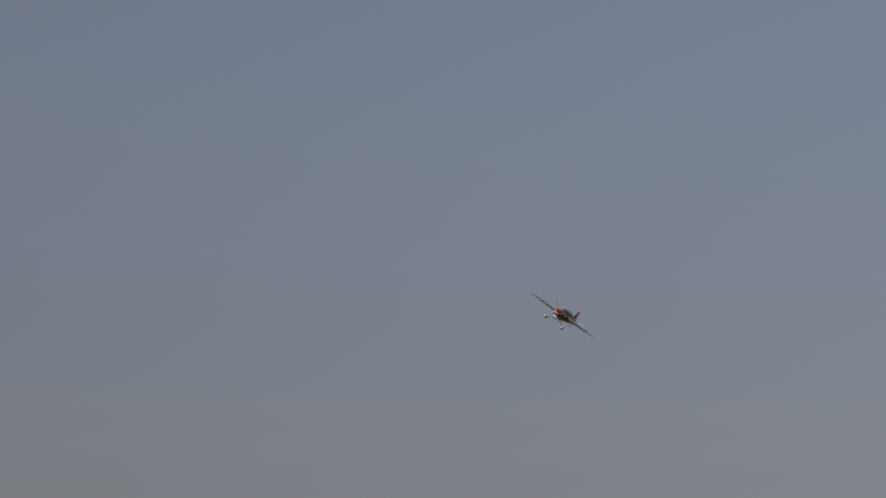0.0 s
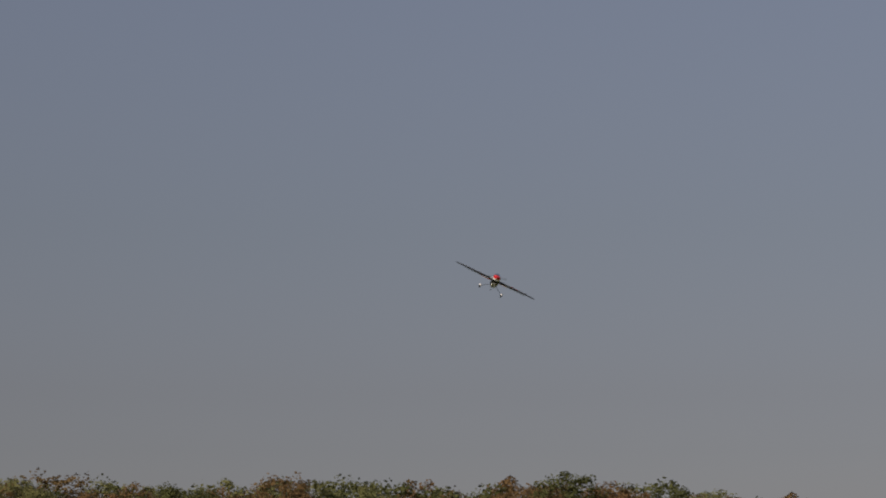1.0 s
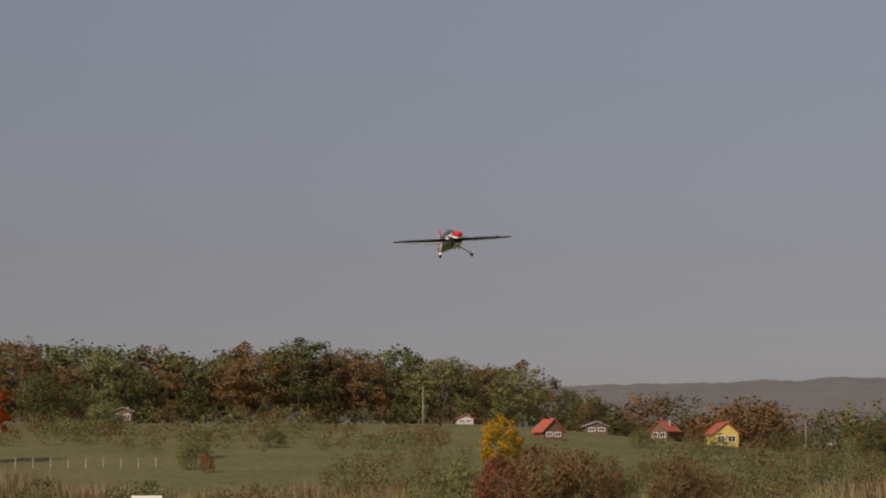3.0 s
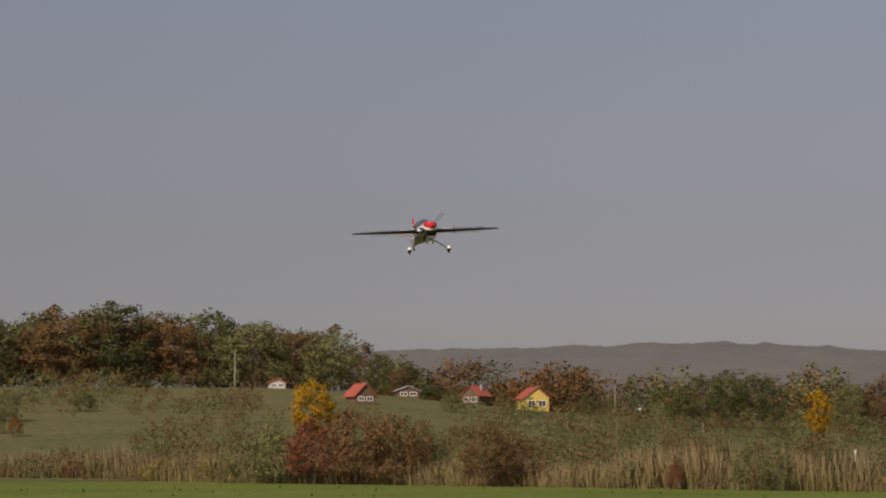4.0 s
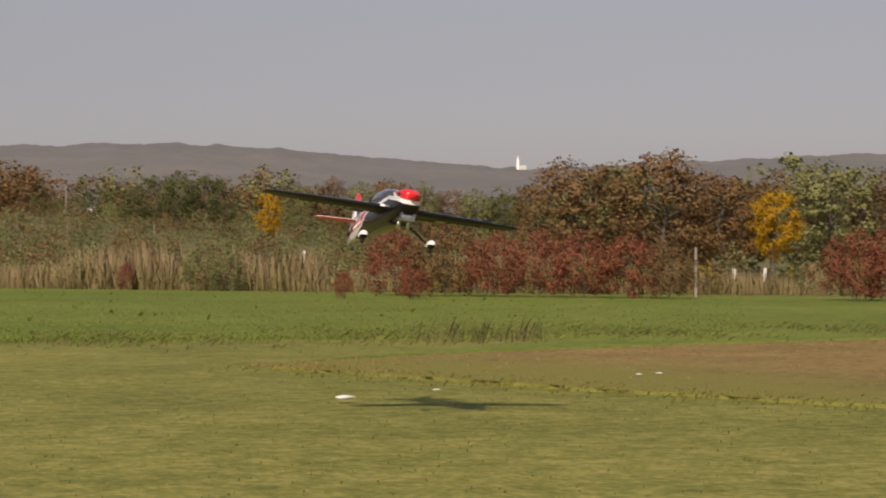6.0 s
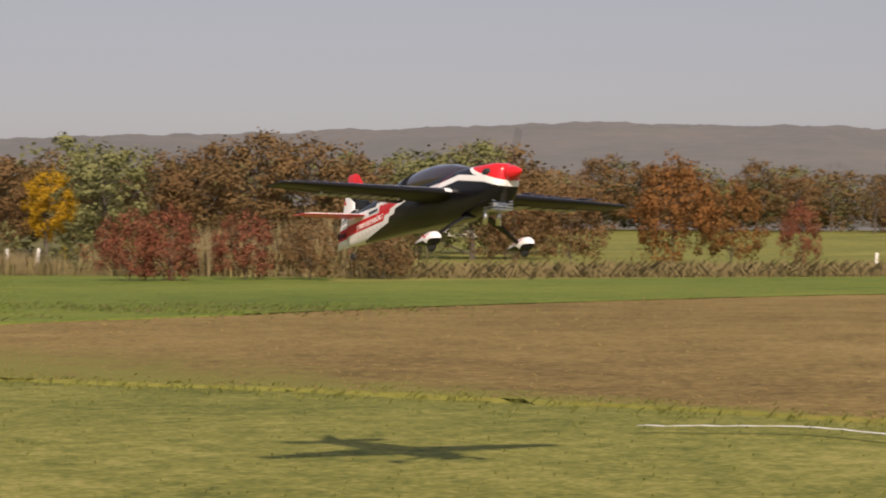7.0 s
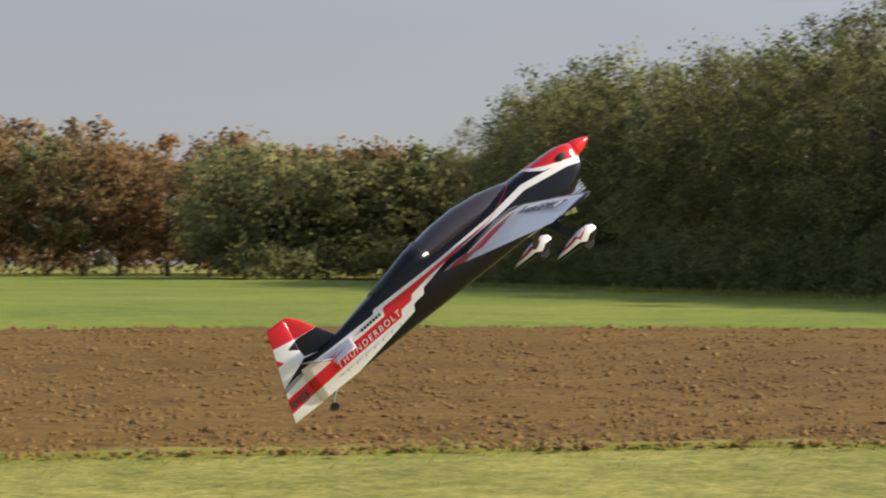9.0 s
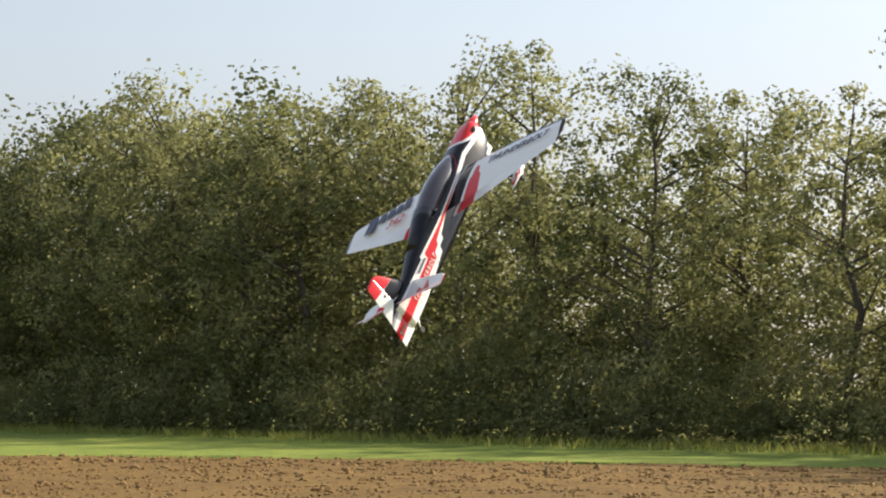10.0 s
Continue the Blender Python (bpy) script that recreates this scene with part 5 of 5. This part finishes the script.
    # fin and rudder
    fin_paint = paint("fin_film", WHITE, [
        (RED, [(-1.62, 0.1), (-1.51, 0.097), (-1.505, 0.205), (-1.29, 0.165), (-1.1, 0.14)], [(-1.62, 0.32), (-1.1, 0.32)]),
        (RED, [(-1.62, 0.31), (-1.512, 0.31), (-1.51, 0.097), (-1.44, 0.095), (-1.438, 0.31), (-1.1, 0.31)], [(-1.62, 0.31), (-1.512, 0.31), (-1.51, 0.2), (-1.44, 0.098), (-1.438, 0.31), (-1.1, 0.31)]),
        (BLACK, [(-1.62, 0.0), (-1.376, 0.0), (-1.374, 0.138), (-1.322, 0.1), (-1.319, 0.055), (-1.2, 0.02), (-1.1, 0.0)], [(-1.62, 0.0), (-1.376, 0.0), (-1.374, 0.144), (-1.29, 0.163), (-1.1, 0.14)]),
        (BLACK, [(-1.62, -0.03), (-1.54, -0.03), (-1.3, 0.005), (-1.1, 0.0)], [(-1.62, -0.03), (-1.54, -0.028), (-1.33, 0.05), (-1.1, 0.0)]),
        (GREY, [(-1.62, -0.062), (-1.42, -0.03), (-1.36, -0.02), (-1.1, -0.02)], [(-1.62, -0.036), (-1.42, -0.006), (-1.36, -0.015), (-1.1, -0.02)]),
        (RED, [(-1.62, -0.165), (-1.1, -0.12)], [(-1.62, -0.085), (-1.1, -0.052)]),
    ], 0, 2, (-1.62, -1.1), (-0.32, 0.32))
    fin = part("fin", lifting([(0.0, -1.06, 0.285, 0.1, 0), (0.05, -1.1, 0.235, 0.1, 0), (0.15, -1.165, 0.16, 0.1, 0), (0.24, -1.22, 0.095, 0.1, 0), (0.285, -1.262, 0.06, 0.08, 0), (0.297, -1.285, 0.035, 0.06, 0)], True), fin_paint, top, "black and white fin with a red tip", True)
    rud = part("rudder", lifting([(-0.212, -1.38, 0.21, 0.08, 0), (-0.15, -1.366, 0.204, 0.1, 0), (0.0, -1.338, 0.179, 0.11, 0), (0.2, -1.304, 0.139, 0.11, 0), (0.28, -1.294, 0.126, 0.1, 0), (0.30, -1.302, 0.105, 0.06, 0)], True),
               fin_paint, fin, "large red and white rudder", True)
    for s in (-1, 1):
        bars(rud, axes((-1.485, s * 0.017, -0.118), (-s, 0, 0.06 * -s), (0, 0, 1)), [(-0.05, 0.0, 0.022, 0.042), (-0.023, -0.004, 0.008, 0.032), (-0.004, 0.0, 0.008, 0.042), (0.02, -0.006, 0.022, 0.028), (0.046, 0, 0.01, 0.038)], M["rubber"],
             "dark bars of a maker's word")
        x0, x1 = -1.22, -0.735
        w0, w1 = half_width(x0) + 0.003, half_width(x1) + 0.003
        if s < 0:
            m = axes(((x0 + x1) / 2, -(w0 + w1) / 2, -0.088), (x1 - x0, -(w1 - w0), 0.032), (0, 0, 1))
        else:
            m = axes(((x0 + x1) / 2, (w0 + w1) / 2, -0.088), (x0 - x1, w0 - w1, -0.032), (0, 0, 1))
        lettering("THUNDERBOLT", 0.05, M["white_ink"], top, m, label="white slanted word along the fuselage", shear=0.2 if s < 0 else -0.05, space=1.35, width=0.47)
        small = m @ Matrix.Translation((0.02 * -s, 0.066, 0.0))
        bars(top, small @ Matrix.Translation((0.06 if s < 0 else -0.06, 0, 0)), [(-0.075 + 0.022 * i, 0, 0.015, 0.016) for i in range(7)], M["navy_ink"], "small dark bars of an engine maker's word")
        bars(top, m @ Matrix.Translation((0, -0.062, 0)), [(-0.2 + 0.066 * i, 0.006, 0.008, 0.012) for i in range(7)], M["grey_ink"], "tiny dark bars under the word")
    # tail wheel
    tw = new("tail_wheel")
    tw.parent = top
    bm = bmesh.new()
    rod(bm, (-1.26, 0, -0.195), (-1.32, 0, -0.24), 0.006, 0.005, 6)
    rod(bm, (-1.32, 0, -0.235), (-1.345, 0, -0.27), 0.005, 0.005, 6)
    part("strut", bm, M["metal"], tw, "bent wire strut")
    bm = bmesh.new()
    rod(bm, (-1.35, -0.012, -0.278), (-1.35, 0.012, -0.278), 0.024, 0.024, 16)
    part("tyre", bm, M["rubber"], tw, "small black tail tyre")
    tagged(top, "black, white and red aerobatic model aeroplane in flight", "model aeroplane")
    return top, prop, elevators


# ---- build ----
ground_sheet()
ground_cover()
garden_slope()
hills()
woods()
village()
posts()
sign_board()
ribbon()
clods()
grasses()
plane, propeller, elevators = aeroplane()


def fly(x, y, z, heading, pitch, roll):
    """Pose of the aeroplane: x forward, y left, z up; heading clockwise from +Y; roll lowers the left wing when negative."""
    h, p, r = radians(heading), radians(pitch), radians(roll)
    f = Vector((math.sin(h) * math.cos(p), math.cos(h) * math.cos(p), math.sin(p)))
    side = Vector((-math.cos(h), math.sin(h), 0))
    l = side * math.cos(r) + f.cross(side) * math.sin(r)
    return Matrix.Translation((x, y, z)) @ Matrix((f, l, f.cross(l))).transposed().to_4x4()


def motions():
    walk(plane, [
        (0.0, fly(-6.13, 75.16, 14.90, 191.9, -2.4, -37.4)),
        (0.5, fly(-4.40, 72.46, 13.97, 185.5, -4.8, -34.4)),
        (1.0, fly(-3.63, 68.12, 11.86, 175.5, -6.4, -25.7)),
        (1.5, fly(-2.83, 63.62, 10.14, 174.2, -8.8, -10.7)),
        (2.0, fly(-1.43, 58.92, 8.89, 170.2, -2.8, -8.6)),
        (2.5, fly(0.24, 53.97, 7.86, 170.1, -3.3, -3.8)),
        (3.0, fly(2.06, 49.79, 7.10, 171.3, -1.8, 3.9)),
        (4.5, fly(5.30, 36.12, 4.78, 181.3, -2.6, 1.9)),
        (5.0, fly(6.03, 32.21, 3.82, 184.2, -2.4, -4.3)),
        (5.5, fly(6.55, 26.84, 2.77, 183.5, 1.7, -8.3)),
        (6.0, fly(7.46, 21.81, 2.12, 182.6, 5.0, -8.3)),
        (6.2, fly(7.79, 19.63, 1.95, 182.8, 5.7, -7.5)),
        (7.3, fly(9.62, 8.86, 1.88, 192.2, 6.2, -2.1)),
        (7.5, fly(10.18, 6.96, 1.83, 196.1, 7.6, -4.4)),
        (7.7, fly(12.28, 6.15, 1.77, 199.1, 7.3, -5.8)),
        (8.0, fly(12.40, 2.61, 1.62, 202.3, 7.4, -7.7)),
        (8.3, fly(12.34, -0.66, 1.55, 202.4, 10.5, -10.1)),
        (8.5, fly(11.92, -3.02, 1.59, 201.3, 15.6, -15.2)),
        (8.7, fly(11.21, -5.37, 1.63, 200.9, 22.4, -17.3)),
        (8.8, fly(10.76, -6.70, 1.64, 197.4, 27.2, -16.0)),
        (8.9, fly(10.66, -7.68, 1.70, 200.6, 31.5, -7.2)),
        (9.0, fly(10.24, -8.91, 1.79, 197.4, 36.3, -5.6)),
        (9.1, fly(10.22, -9.88, 1.87, 195.7, 39.6, -1.9)),
        (9.2, fly(9.90, -11.05, 2.04, 196.6, 43.2, 3.0)),
        (9.5, fly(8.99, -13.24, 2.45, 192.1, 45.9, 0.6)),
        (9.7, fly(8.53, -14.78, 2.74, 186.5, 47.0, -8.0)),
        (9.8, fly(8.28, -15.62, 2.91, 183.8, 46.9, -15.2)),
        (10.0, fly(7.99, -17.03, 3.19, 180.5, 47.3, -26.7)),
    ])
    for flap in elevators:
        walk(flap, [(t, pose(-1.26, 0, -0.02, 0, a, 0)) for t, a in ((0.0, 3), (7.7, 4), (8.3, 9), (8.7, 20), (9.2, 32), (9.6, 34), (10.0, 28))])
    walk(propeller, [(i * 0.1, pose(0.72, 0, 0.03, 35 + 79 * i)) for i in range(101)])


motions()
